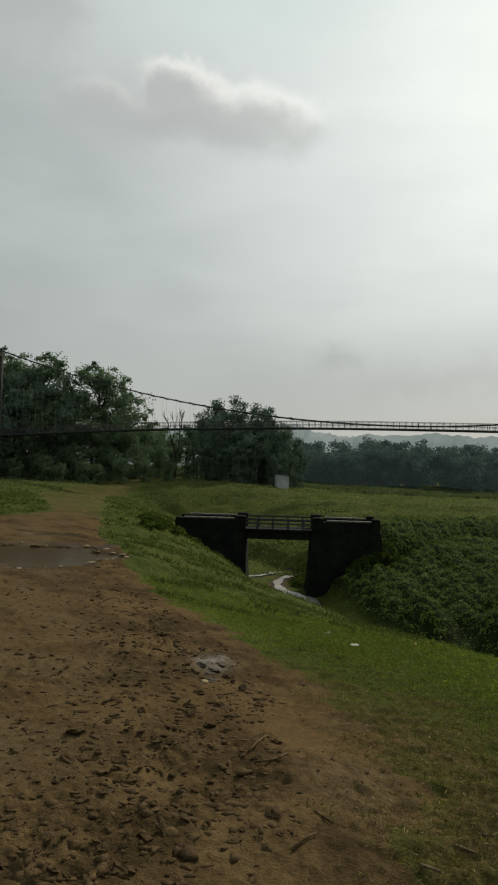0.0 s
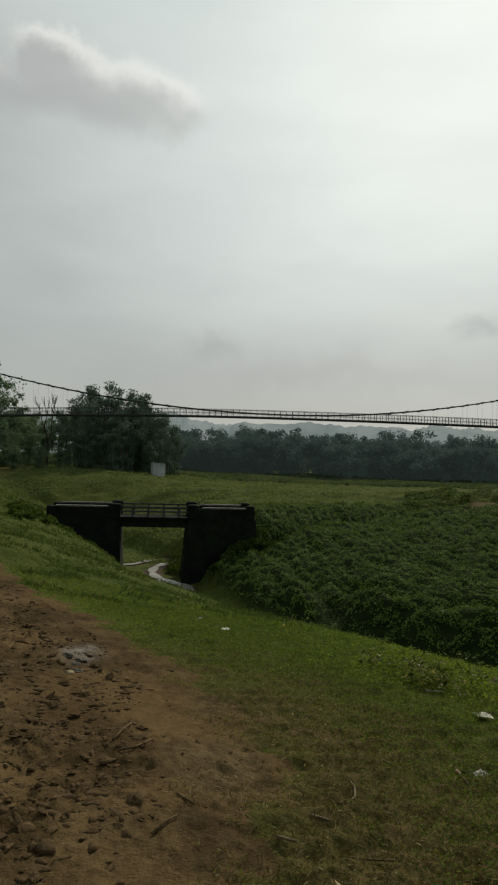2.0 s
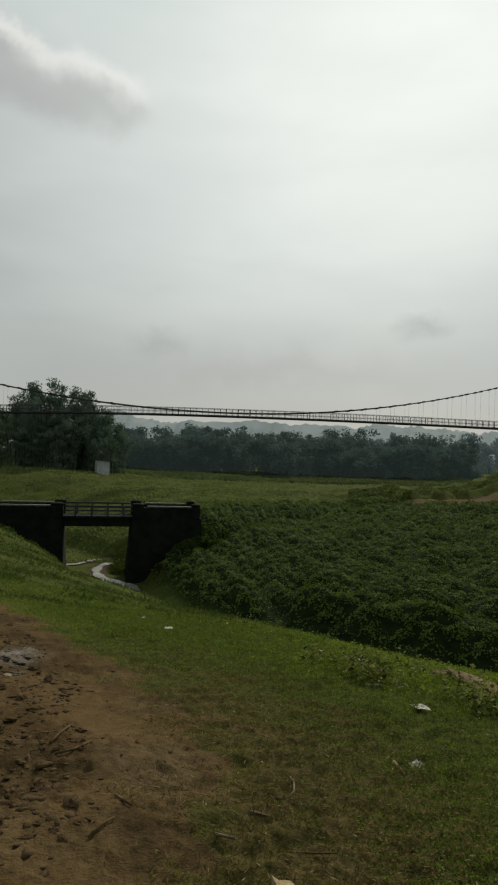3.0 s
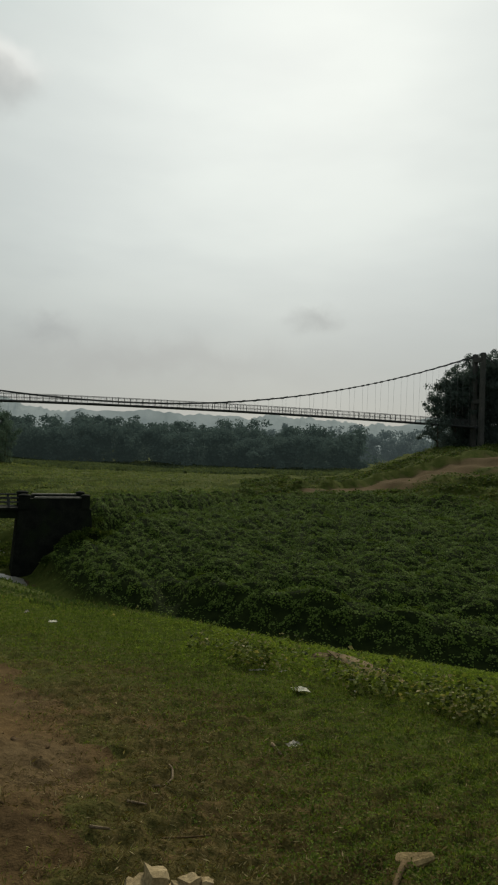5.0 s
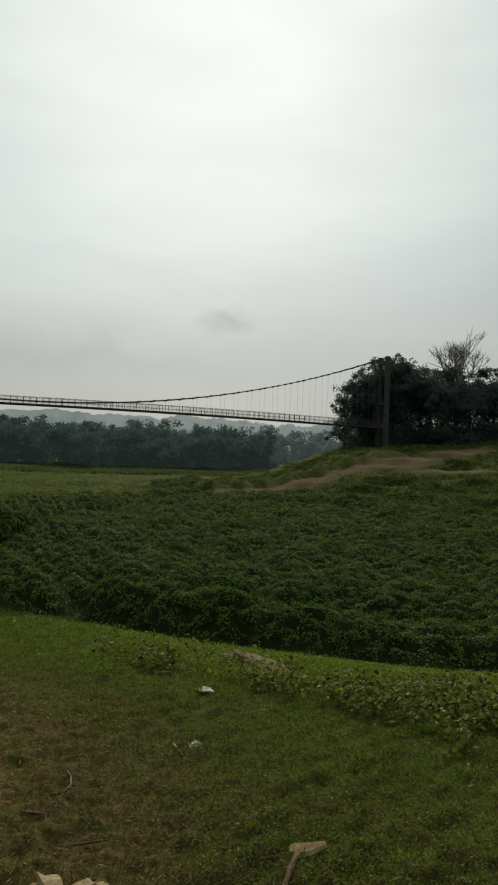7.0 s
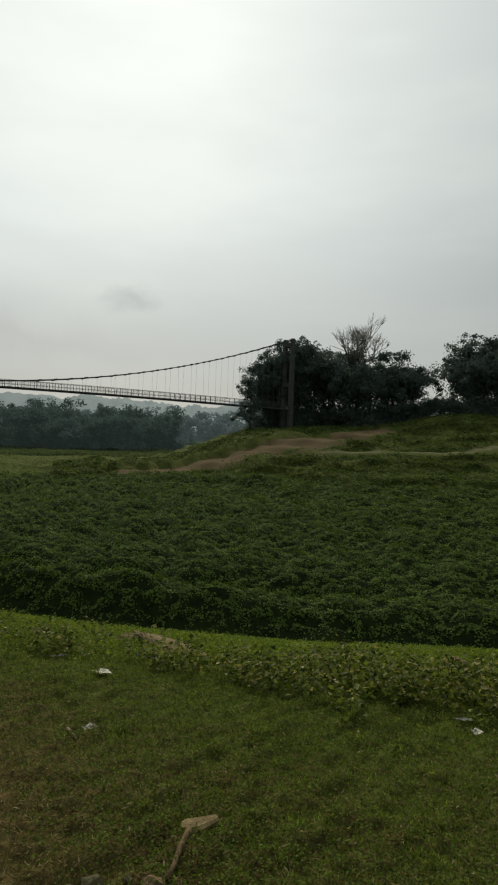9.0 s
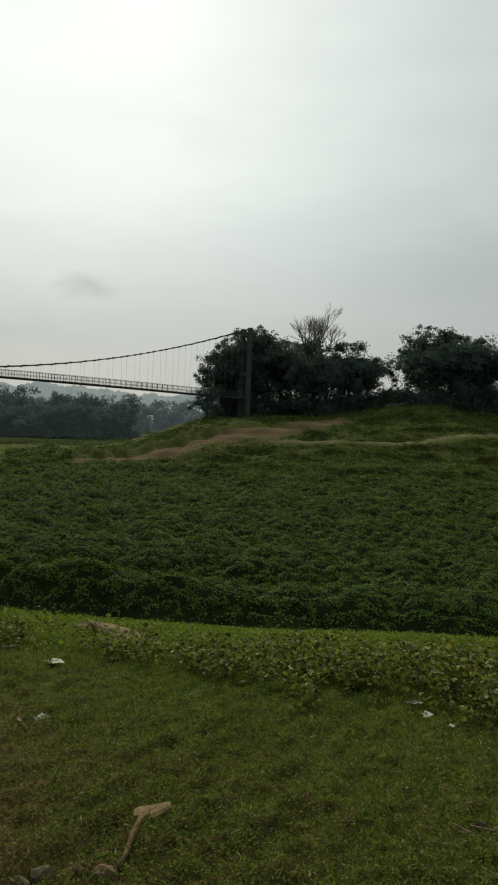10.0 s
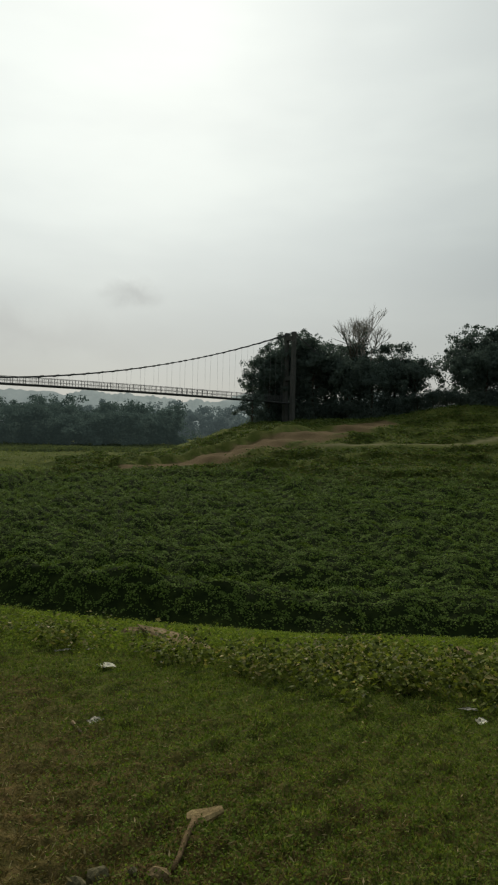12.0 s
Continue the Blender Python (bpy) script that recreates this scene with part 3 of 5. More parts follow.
def z_at(x, y):
    return float(ground_z(np.array([x]), np.array([y]))[0])


def make_ground():
    az = np.radians(np.concatenate([np.arange(-32, 66, 0.27), np.arange(66, 328, 4.0)]))
    rings = np.concatenate([[0.4, 0.8, 1.2], np.geomspace(1.5, 16, 290), np.geomspace(16.3, 130, 230), np.geomspace(134, 4500, 40)])
    a, r = np.meshgrid(az, rings)
    x, y = r * np.sin(a), r * np.cos(a)
    z = ground_z(x, y)
    far_drop = smooth01(r, 300, 900)
    z = z * (1 - far_drop) + far_drop * -6.0
    n, k = len(rings), len(az)
    verts = np.concatenate([np.stack([x, y, z], -1).reshape(-1, 3), [[0, 0, z_at(0, 0)]]])
    i, j = np.meshgrid(np.arange(n - 1), np.arange(k), indexing="ij")
    q = (j + 1) % k
    faces = np.stack([i * k + j, i * k + q, (i + 1) * k + q, (i + 1) * k + j], -1).reshape(-1, 4)[:, ::-1]
    hub = np.stack([np.full(k, n * k), np.arange(k), (np.arange(k) + 1) % k, (np.arange(k) + 1) % k], -1)
    ob = solid("ground", verts, faces, GROUND, smooth=True)
    tagged(ob, "brown rutted earth track, green grassy banks and meadow", "ground", kind="structure")
    bm = bmesh.new()
    bm.from_mesh(ob.data)
    bm.verts.ensure_lookup_table()
    for b, c in zip(hub[:, 1], hub[:, 2]):
        bm.faces.new((bm.verts[n * k], bm.verts[c], bm.verts[b]))
    bm.to_mesh(ob.data)
    bm.free()
    X, Y = verts[:, 0], verts[:, 1]
    mask, edge = track_mask(X, Y)
    R = np.hypot(X, Y)
    s, u = ravine_at(X, Y)
    # a worn patch of soil beside the camera, thin dry turf along the verge
    patch = np.exp(-(((X - 0.43) / 0.32) ** 2 + ((Y - 3.95) / 0.5) ** 2) ** 2) + 0.6 * np.exp(-(((X - 0.5) / 0.22) ** 2 + ((Y - 5.25) / 0.3) ** 2) ** 2)
    dry = np.exp(-(((X - edge - 0.8) / np.where(X > edge + 0.8, 1.15, 1.1)) ** 2)) * smooth01(R, 9, 4.8) + 0.55 * np.exp(-(((X - 2.3) / 1.7) ** 2 + ((Y - 2.1) / 1.1) ** 2))
    dry = np.clip(dry + 0.25 * waves(X, Y, 0.9, 41) * (dry > 0.1), 0, 1)
    puddle = np.zeros_like(X)
    for px, py, a_, b_, dz, turn in PUDDLES:
        puddle = np.maximum(puddle, smooth01(puddle_far(X, Y, (px, py, a_, b_)), 1.2, 1.0))
    bed = smooth01(stream_far(X, Y) + 0.15 * waves(X, Y, 0.9, 44), 0.8, 0.45)
    # the red cutting and the footpaths on the hill
    red = smooth01(cut_far(X, Y) + 0.4 * waves(X, Y, 1.8, 43) + 0.25 * waves(X, Y, 5, 45), 1.4, 0.75) * smooth01(Y - np.interp(X, CUT_X, CUT_Y), 2.15, 1.7)
    foot = np.interp(X, FOOT_X, FOOT_Y)
    path = np.exp(-(((Y - foot) / 0.55) ** 2)) * smooth01(X, 46, 49) * smooth01(waves(X, Y, 5, 46), -1.2, -0.2)
    # the creeper cover also darkens the soil beneath the weeds
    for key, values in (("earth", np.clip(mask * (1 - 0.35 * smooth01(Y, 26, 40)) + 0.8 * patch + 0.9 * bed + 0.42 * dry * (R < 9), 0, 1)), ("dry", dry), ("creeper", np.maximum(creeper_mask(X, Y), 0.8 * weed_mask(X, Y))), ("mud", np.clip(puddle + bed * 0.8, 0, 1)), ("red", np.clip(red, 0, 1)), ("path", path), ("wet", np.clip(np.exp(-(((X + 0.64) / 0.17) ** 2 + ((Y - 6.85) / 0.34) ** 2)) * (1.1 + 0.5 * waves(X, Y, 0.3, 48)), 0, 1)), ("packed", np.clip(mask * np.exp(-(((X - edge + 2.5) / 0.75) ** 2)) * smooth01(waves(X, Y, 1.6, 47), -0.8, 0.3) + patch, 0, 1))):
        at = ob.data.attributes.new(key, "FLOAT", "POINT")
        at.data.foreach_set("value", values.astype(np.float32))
    return ob


make_ground()


def make_puddle(p):
    level = float(land(np.array([p[0]]), np.array([p[1]]))[0]) - 0.035
    ring = []
    for k in range(48):
        a = 2 * math.pi * k / 48
        q = next((q for q in np.arange(0.4, 1.6, 0.02) if puddle_far(np.array([p[0] + q * p[2] * math.cos(a)]), np.array([p[1] + q * p[3] * math.sin(a)]), p)[0] > 1.03), 1.0)
        ring.append((p[0] + q * p[2] * math.cos(a), p[1] + q * p[3] * math.sin(a)))
    bm = bmesh.new()
    bmesh.ops.contextual_create(bm, geom=[bm.verts.new((x, y, level)) for x, y in ring])
    bmesh.ops.triangulate(bm, faces=bm.faces[:])
    ob = part("puddle", bm, PUDDLE, None)
    tagged(ob, "muddy brown puddle lying in the rutted earth track", "puddle", kind="structure")


for p in PUDDLES:
    make_puddle(p)

# ---- stream ----
def make_stream():
    pts = STREAM_LINE
    verts, faces = [], []
    fine = []
    for i in range(len(pts) - 1):
        for k in range(12):
            t = k / 12
            p0, p1, p2, p3 = (Vector((*pts[min(max(j, 0), len(pts) - 1)], 0)) for j in (i - 1, i, i + 1, i + 2))
            fine.append(0.5 * ((2 * p1) + (p2 - p0) * t + (2 * p0 - 5 * p1 + 4 * p2 - p3) * t**2 + (3 * p1 - p0 - 3 * p2 + p3) * t**3))
    for i, p in enumerate(fine):
        d = (fine[min(i + 1, len(fine) - 1)] - fine[max(i - 1, 0)]).normalized()
        n = Vector((-d.y, d.x, 0)) * (0.27 + 0.07 * math.sin(i * 0.37) + 0.04 * math.sin(i * 1.3) + 0.18 * math.exp(-(((p.y - 44.5) / 1.6) ** 2)))
        for q in (p - n, p + n):
            verts.append((q.x, q.y, BED + 0.05))
    for i in range(len(fine) - 1):
        faces.append((2 * i, 2 * i + 1, 2 * i + 3, 2 * i + 2))
    ob = solid("stream", verts, faces, STREAM)
    return tagged(ob, "shallow stream reflecting the pale sky under the bridge", "stream", kind="structure")


make_stream()


# ---- the little road bridge ----
def small_bridge():
    top, y0, y1 = -1.94, 44.4, 47.6
    g = thing("road_bridge", pose(0, 0, 0), "small old road bridge of blackened stone over the stream", "bridge")

    def pier(xa, xb, base_a, base_b):
        bm = bmesh.new()
        box(bm, xa, xb, y0, y1, BED - 0.6, top - 0.75)
        for v in bm.verts:
            if v.co.z < -5:
                v.co.x = base_a if v.co.x < (xa + xb) / 2 else base_b
                v.co.y += -0.35 if v.co.y < 47 else 0.35
        part("abutment", bm, MASONRY, g)
    pier(-6.7, -2.36, -7.0, -2.1)
    pier(1.95, 6.3, 1.6, 6.6)
    for xa, xb, h in ((-7.3, -6.68, 0.95),):
        bm = bmesh.new()
        box(bm, xa, xb, y0 + 0.1, y0 + 0.6, BED, top - h, 0.05)
        part("wing_wall", bm, MASONRY, g)
    bm = bmesh.new()
    box(bm, -2.6, 2.2, y0 + 0.15, y1 - 0.15, top - 1.32, top - 0.75, 0.03)
    part("deck", bm, MASONRY, g)
    bm = bmesh.new()
    box(bm, -2.75, 2.3, y0 - 0.06, y0 + 0.2, top - 0.80, top - 0.66, 0.02)
    part("deck_edge", bm, MASONRY, g)
    for y in (y0 + 0.2, y1 - 0.2):
        for xa, xb in ((-6.65, -2.75), (2.5, 6.0)):
            bm = bmesh.new()
            box(bm, xa, xb, y - 0.2, y + 0.2, top - 0.76, top - 0.10, 0.02)
            wall = part("parapet", bm, MASONRY, g)
            bm = bmesh.new()
            box(bm, xa + 0.35, xb - 0.3, y - 0.24, y + 0.24, top - 0.098, top, 0.03)
            part("coping", bm, COPING, wall, "worn pale coping stones")
        for x, w_ in ((-2.62, 0.66), (2.28, 0.66), (5.95, 0.5), (-6.6, 0.4)):
            bm = bmesh.new()
            box(bm, x - w_ / 2, x + w_ / 2, y - 0.3, y + 0.3, top - 0.76, top + (0.06 if abs(x) < 6.2 else -0.06), 0.03)
            post = part("pier_post", bm, MASONRY, g)
            if abs(x) < 6.2:
                bm = bmesh.new()
                bmesh.ops.create_uvsphere(bm, u_segments=14, v_segments=8, radius=1.0)
                for v in bm.verts:
                    v.co = Vector((x + v.co.x * w_ * 0.62, y + v.co.y * 0.38, top + 0.06 + max(v.co.z, -0.2) * 0.12))
                part("cap", bm, MASONRY, post, smooth=True)
        for z in (top - 0.06, top - 0.33):
            bm = bmesh.new()
            box(bm, -2.4, 2.05, y - 0.05, y + 0.05, z - 0.05, z + 0.05, 0.012)
            part("rail", bm, STEEL, g)
        for k in range(4):
            x = -1.55 + k * 0.98
            bm = bmesh.new()
            box(bm, x - 0.06, x + 0.06, y - 0.06, y + 0.06, top - 0.76, top - 0.02, 0.012)
            part("rail_post", bm, STEEL, g)
    return g


small_bridge()


# ---- the suspension footbridge ----
TOWER_L, TOWER_R = Vector((-39.2, 92.3, 0)), Vector((62.8, 78.5, 0))
DECK_END, CAMBER, TOWER_TOP, TOWER_TOP_L = 5.25, 0.8, 15.3, 16.2


def footbridge():
    g = thing("suspension_footbridge", pose(0, 0, 0), "long grey steel suspension footbridge hung across the valley", "suspension bridge")
    along = (TOWER_R - TOWER_L)
    length = along.length
    d = along.normalized()
    side = Vector((-d.y, d.x, 0))

    def deck_z(t):
        return DECK_END + CAMBER * (1 - (2 * t - 1) ** 2) - 1.0 * max(0.0, 1 - 2 * t) ** 2

    def cable_z(t):
        return 6.5 + (32.9 if t < 0.54 else 41.6) * (t - 0.54) ** 2

    def at(t, off, z):
        return TOWER_L + d * (t * length) + side * off + Vector((0, 0, z))
    N = 56
    for off in (-0.75, 0.75):
        v, f = tube([at(k / N, off, deck_z(k / N)) for k in range(N + 1)], [0.105] * (N + 1), 5)
        solid("deck_beam", v, f, STEEL, g)
        v, f = tube([at(k / N, off, deck_z(k / N) + 0.92) for k in range(N + 1)], [0.026] * (N + 1), 5)
        solid("handrail", v, f, CABLE, g)
        v, f = tube([at(k / N, off, deck_z(k / N) + 0.48) for k in range(N + 1)], [0.02] * (N + 1), 4)
        solid("mid_rail", v, f, CABLE, g)
        v, f = tube([at(k / N, off * 1.25, cable_z(k / N)) for k in range(N + 1)], [0.055] * (N + 1), 5)
        cable = solid("main_cable", v, f, CABLE, g)
        for k in range(1, N):
            t = k / N
            if cable_z(t) > deck_z(t) + 1.1:
                v, f = tube([at(t, off, deck_z(t)), at(t, off * 1.25, cable_z(t))], [0.009, 0.009], 4)
                solid("hanger", v, f, HANGER, g)
                v, f = tube([at(t - 0.002, off * 1.25, cable_z(t - 0.002)), at(t + 0.002, off * 1.25, cable_z(t + 0.002))], [0.11, 0.11], 5)
                solid("cable_clamp", v, f, CABLE, cable)
        for k in range(N * 5 // 2 + 1):
            t = k / (N * 5 / 2)
            v, f = tube([at(t, off, deck_z(t) - 0.1), at(t, off, deck_z(t) + 0.93)], [0.032 if k % 2 else 0.042] * 2, 4)
            solid("rail_post", v, f, STEEL, g)
        # thin infill bars between the posts
        bars = []
        for k in range(N * 10):
            t = k / (N * 10)
            bars.append(tube([at(t, off, deck_z(t)), at(t, off, deck_z(t) + 0.9)], [0.011, 0.011], 3))
        v, f = joined(bars)
        tagged(solid("mesh_bar", v, f, CABLE, g), kind="stuff")
    # cross planks
    bars = []
    for k in range(N * 4):
        t = (k + 0.5) / (N * 4)
        a, b = at(t, -0.72, deck_z(t) + 0.08), at(t, 0.72, deck_z(t) + 0.08)
        h = d * (length / (N * 4) * 0.44)
        up = Vector((0, 0, 0.05))
        vs = [a - h, b - h, b + h, a + h]
        vs = vs + [p + up for p in vs]
        bars.append((vs, [(3, 2, 1, 0), (4, 5, 6, 7), (0, 1, 5, 4), (1, 2, 6, 5), (2, 3, 7, 6), (3, 0, 4, 7)]))
    v, f = joined(bars)
    tagged(solid("deck_plank", v, f, STEEL, g), kind="stuff")
    for c, inward, peak in ((TOWER_L, d, TOWER_TOP_L), (TOWER_R, -d, TOWER_TOP)):
        base = z_at(c.x, c.y) - 0.4
        for off in (-1.0, 1.0):
            p = c + side * off
            v, f = tube([(p.x, p.y, base), (p.x, p.y, DECK_END), (p.x, p.y, peak + 0.15)], [0.47, 0.41, 0.35], 4)
            solid("tower_leg", v, f, CONCRETE, g)
            q = c - inward * 17
            q = Vector((q.x, q.y, z_at(q.x, q.y))) + side * off
            v, f = tube([(p.x, p.y, peak), q], [0.085, 0.085], 5)
            solid("back_stay", v, f, CABLE, g)
        for z in (DECK_END + 3.6, peak - 0.7):
            bm = bmesh.new()
            m = Matrix.Translation((c.x, c.y, z)) @ Matrix.Rotation(math.atan2(side.y, side.x), 4, "Z")
            box(bm, -1.1, 1.1, -0.3, 0.3, -0.3, 0.3, 0.03, m)
            part("cross_beam", bm, CONCRETE, g)
    return g


footbridge()


# ---- trees ----
def branch_tree(rng, base, height, spread, limbs, trunk_r, lean=0.0):
    """Trunk and limbs as tubes; returns the pieces and the limb ends."""
    pieces, ends = [], []
    fork = height * rng.uniform(0.3, 0.45)
    top = Vector((lean * height + rng.normal() * 0.3, rng.normal() * 0.3, height * 0.8))
    pts = [Vector((0, 0, -0.3)), Vector((rng.normal() * 0.1, rng.normal() * 0.1, fork * 0.5)), Vector((lean * fork, 0, fork)), top.lerp(Vector((0, 0, fork)), 0.5), top]
    pieces.append(tube(pts, [trunk_r * 1.3, trunk_r, trunk_r * 0.8, trunk_r * 0.5, trunk_r * 0.15], 7))
    ends.append((top, 1.0))
    for k in range(limbs):
        a = 6.283 * (k + rng.uniform(-0.3, 0.3)) / limbs
        z0 = fork + (height * 0.72 - fork) * rng.uniform(0, 1) ** 0.8
        p0 = Vector((lean * z0, 0, z0))
        out = spread * rng.uniform(0.55, 1.0) * (1 - 0.45 * (z0 / height))
        p2 = p0 + Vector((math.cos(a) * out, math.sin(a) * out, height * rng.uniform(0.08, 0.3)))
        p1 = p0.lerp(p2, 0.5) + Vector((0, 0, -0.06 * height * rng.uniform(-0.4, 1)))
        pieces.append(tube([p0, p1, p2], [trunk_r * 0.42, trunk_r * 0.28, trunk_r * 0.08], 5))
        ends += [(p2, 1.0), (p1.lerp(p2, 0.45), 0.85)]
        for _ in range(2):
            q = p1.lerp(p2, rng.uniform(0.1, 0.7))
            e = q + Vector((rng.normal(), rng.normal(), rng.uniform(0, 1))) * spread * 0.28
            pieces.append(tube([q, q.lerp(e, 0.5), e], [trunk_r * 0.16, trunk_r * 0.11, trunk_r * 0.04], 4))
            ends.append((e, 0.8))
    return pieces, ends


def crown(rng, ends, count, clump, leaf, mat_wide=0.45, droop=-0.2, low=0.2):
    """Leaves in uneven clumps round the limb ends."""
    weights = np.array([e[1] for e in ends])
    which = rng.choice(len(ends), count, p=weights / weights.sum())
    knots = np.array([tuple(e[0]) for e in ends])
    centre = knots[which]
    near = np.argsort(np.linalg.norm(knots[:, None] - knots[None], axis=2), axis=1)[:, 1:6]
    other = knots[near[which, rng.randint(0, near.shape[1], count)]]
    share = rng.uniform(0, 1, count) * (rng.uniform(0, 1, count) < 0.5)
    centre = centre + (other - centre) * share[:, None]
    size = clump * rng.uniform(0.55, 1.15, len(ends))[which]
    d = rng.normal(size=(count, 3))
    d /= np.linalg.norm(d, axis=1, keepdims=True)
    rad = rng.uniform(0, 1, count) ** 0.45
    at = centre + d * (rad * size)[:, None] * [1, 1, 0.72]
    loose = rng.normal(size=(count, 3))
    ahead = loose - d * (loose * d).sum(1, keepdims=True) * 0.8
    ahead[:, 2] += droop * 2
    out = at - centre.mean(0)
    out /= np.linalg.norm(out, axis=1, keepdims=True) + 1e-6
    keep = at[:, 2] > low
    return leaves(at[keep], ahead[keep], (leaf * rng.uniform(0.6, 1.3, count))[keep], mat_wide, 0.12, rng, face=d[keep] * 0.4 + out[keep] * 0.9 + [0, 0, 0.2])


def broad_tree(seed, height, spread, label, count=5200, leaf=0.34, limbs=11, clump=1.7, low=0.5, tufts=26, mat=None):
    rng = np.random.RandomState(seed)
    g = thing("tree", pose(0, 0, 0), label, "tree")
    pieces, ends = branch_tree(rng, None, height, spread, limbs, height * 0.022)
    extra = []
    for _ in range(int(limbs * 2.2)):
        a, q = rng.uniform(0, 6.283), rng.uniform(0.35, 1.0)
        extra.append((Vector((math.cos(a) * spread * q * 0.8, math.sin(a) * spread * q * 0.8, height * rng.uniform(0.1, 0.62))), 0.9))
    for _ in range(16):
        a, q = rng.uniform(0, 6.283), rng.uniform(0.2, 1.0)
        extra.append((Vector((math.cos(a) * spread * q * 0.95, math.sin(a) * spread * q * 0.95, height * rng.uniform(0.0, 0.16))), 0.8))
    v, f = joined(pieces)
    solid("trunk", v, f, BARK, g, smooth=True)
    v, f = crown(rng, ends + extra, count, clump, leaf, low=low)
    # loose sprays standing out of the crown's outline
    sprays = []
    for _ in range(tufts):
        a, q = rng.uniform(0, 6.283), rng.uniform(-0.1, 1.0)
        flat = math.sqrt(max(0.0, 1 - q * q)) * rng.uniform(0.95, 1.22)
        sprays.append((Vector((math.cos(a) * spread * flat, math.sin(a) * spread * flat, height * (0.58 + 0.42 * q * rng.uniform(0.95, 1.12)))), 1.0))
    if sprays:
        v2, f2 = crown(rng, sprays, tufts * 85, 0.62, leaf, low=low)
        v, f = np.concatenate([v, v2]), np.concatenate([f, f2 + len(v)])
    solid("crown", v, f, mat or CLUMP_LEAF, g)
    return g


def bamboo_clump(seed, height, spread, label, stems=26, count=9000):
    rng = np.random.RandomState(seed)
    g = thing("bamboo_clump", pose(0, 0, 0), label, "bamboo")
    pieces, ends = [], []
    for k in range(stems):
        a, q = rng.uniform(0, 6.283), math.sqrt(rng.uniform(0, 1))
        h = height * rng.uniform(0.6, 1.0) * (1 - 0.35 * q * q)
        bx, by = math.cos(a) * spread * 0.45 * q, math.sin(a) * spread * 0.45 * q
        ox, oy = math.cos(a) * spread * q * rng.uniform(0.6, 1.1), math.sin(a) * spread * q * rng.uniform(0.6, 1.1)
        pts = [Vector((bx, by, -0.3)), Vector((bx + (ox - bx) * 0.2, by + (oy - by) * 0.2, h * 0.5)), Vector((bx + (ox - bx) * 0.6, by + (oy - by) * 0.6, h * 0.88)), Vector((ox, oy, h * 0.97))]
        pieces.append(tube(pts, [0.07, 0.06, 0.04, 0.012], 4))
        for t in (0.08, 0.2, 0.35, 0.5, 0.65, 0.8, 0.92, 1.0):
            i = min(int(t * 3), 2)
            p = pts[i].lerp(pts[i + 1], t * 3 - i) + Vector(rng.normal(size=3) * 0.35)
            ends.append((p, 0.6 + t * 0.5))
    for v, f in pieces:
        solid("stem", v, f, BARK, g, smooth=True)
    v, f = crown(rng, ends, count, 1.05, 0.42, 0.22, -0.5, 0.3)
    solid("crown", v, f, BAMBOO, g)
    return g


def bare_tree(seed, height, spread, label, levels=5, forks=3, mat=None, rise=0.0):
    rng = np.random.RandomState(seed)
    g = thing("bare_tree", pose(0, 0, 0), label, "tree")
    pieces = []

    def grow(p, d, length, r, level):
        q = p + d * length * 0.5 + Vector(rng.normal(size=3)) * length * 0.05
        e = p + d * length
        pieces.append(tube([p, q, e], [r, r * 0.82, r * 0.62], 5 if level > 2 else 4))
        if level == 0:
            return
        for k in range(forks if level > 1 else 4):
            turn = Vector(rng.normal(size=3)) * spread
            turn.z = abs(turn.z) * 0.5 + rise
            grow(p.lerp(e, rng.uniform(0.65, 1.0)), (d + turn).normalized(), length * rng.uniform(0.62, 0.80), r * 0.62, level - 1)
    grow(Vector((0, 0, -0.3)), Vector((0.03, 0, 1)), height * 0.33, height * 0.016, levels)
    each = (len(pieces) - 1) // forks
    v, f = pieces[0]
    solid("trunk", v, f, mat or PALE_BARK, g, smooth=True)
    for k in range(forks):
        v, f = joined(pieces[1 + k * each:1 + (k + 1) * each])
        solid("branch", v, f, mat or PALE_BARK, g, smooth=True)
    return g


def put(g, az, r, size=1.0, turn=0.0, sink=0.0, tall=None):
    x, y = r * math.sin(radians(az)), r * math.cos(radians(az))
    g.matrix_basis = Matrix.LocRotScale((x, y, z_at(x, y) - sink), Euler((0, 0, radians(turn))), (size, size, tall or size))


def again(g, az, r, size=1.0, turn=0.0, sink=0.0, tall=None):
    x, y = r * math.sin(radians(az)), r * math.cos(radians(az))
    c = copy_thing(g, pose(0, 0, 0))
    c.matrix_basis = Matrix.LocRotScale((x, y, z_at(x, y) - sink), Euler((0, 0, radians(turn))), (size, size, tall or size))
    return c


RIGHT_LABEL = "dark green broadleaf tree in the clump behind the tower"
LEFT_LABEL = "dense dark green tree at the edge of the woods"
ta = broad_tree(11, 13.0, 4.2, RIGHT_LABEL, 11500, 0.26, 12, 1.25, low=0.0, tufts=30)
tb = broad_tree(12, 11.6, 4.0, RIGHT_LABEL, 11500, 0.26, 12, 1.25, low=0.0, tufts=30)
tc = broad_tree(13, 8.8, 4.3, RIGHT_LABEL, 10000, 0.27, low=0.0, tufts=26)
topen = broad_tree(14, 9.5, 3.0, "slender open-crowned tree at the edge of the hilltop clump", 1500, 0.3, 10, 0.8, low=0.6, tufts=16)
for o in (ta, tb, tc):
    o["group"] = "trees of the hilltop clump"
put(ta, 39.0, 105, 1.02, 20)
put(tb, 40.6, 104, 1.05, 80)
put(tc, 48.8, 104, 0.92, 140)
put(topen, 35.7, 96.5, 0.74, 60, 2.6)
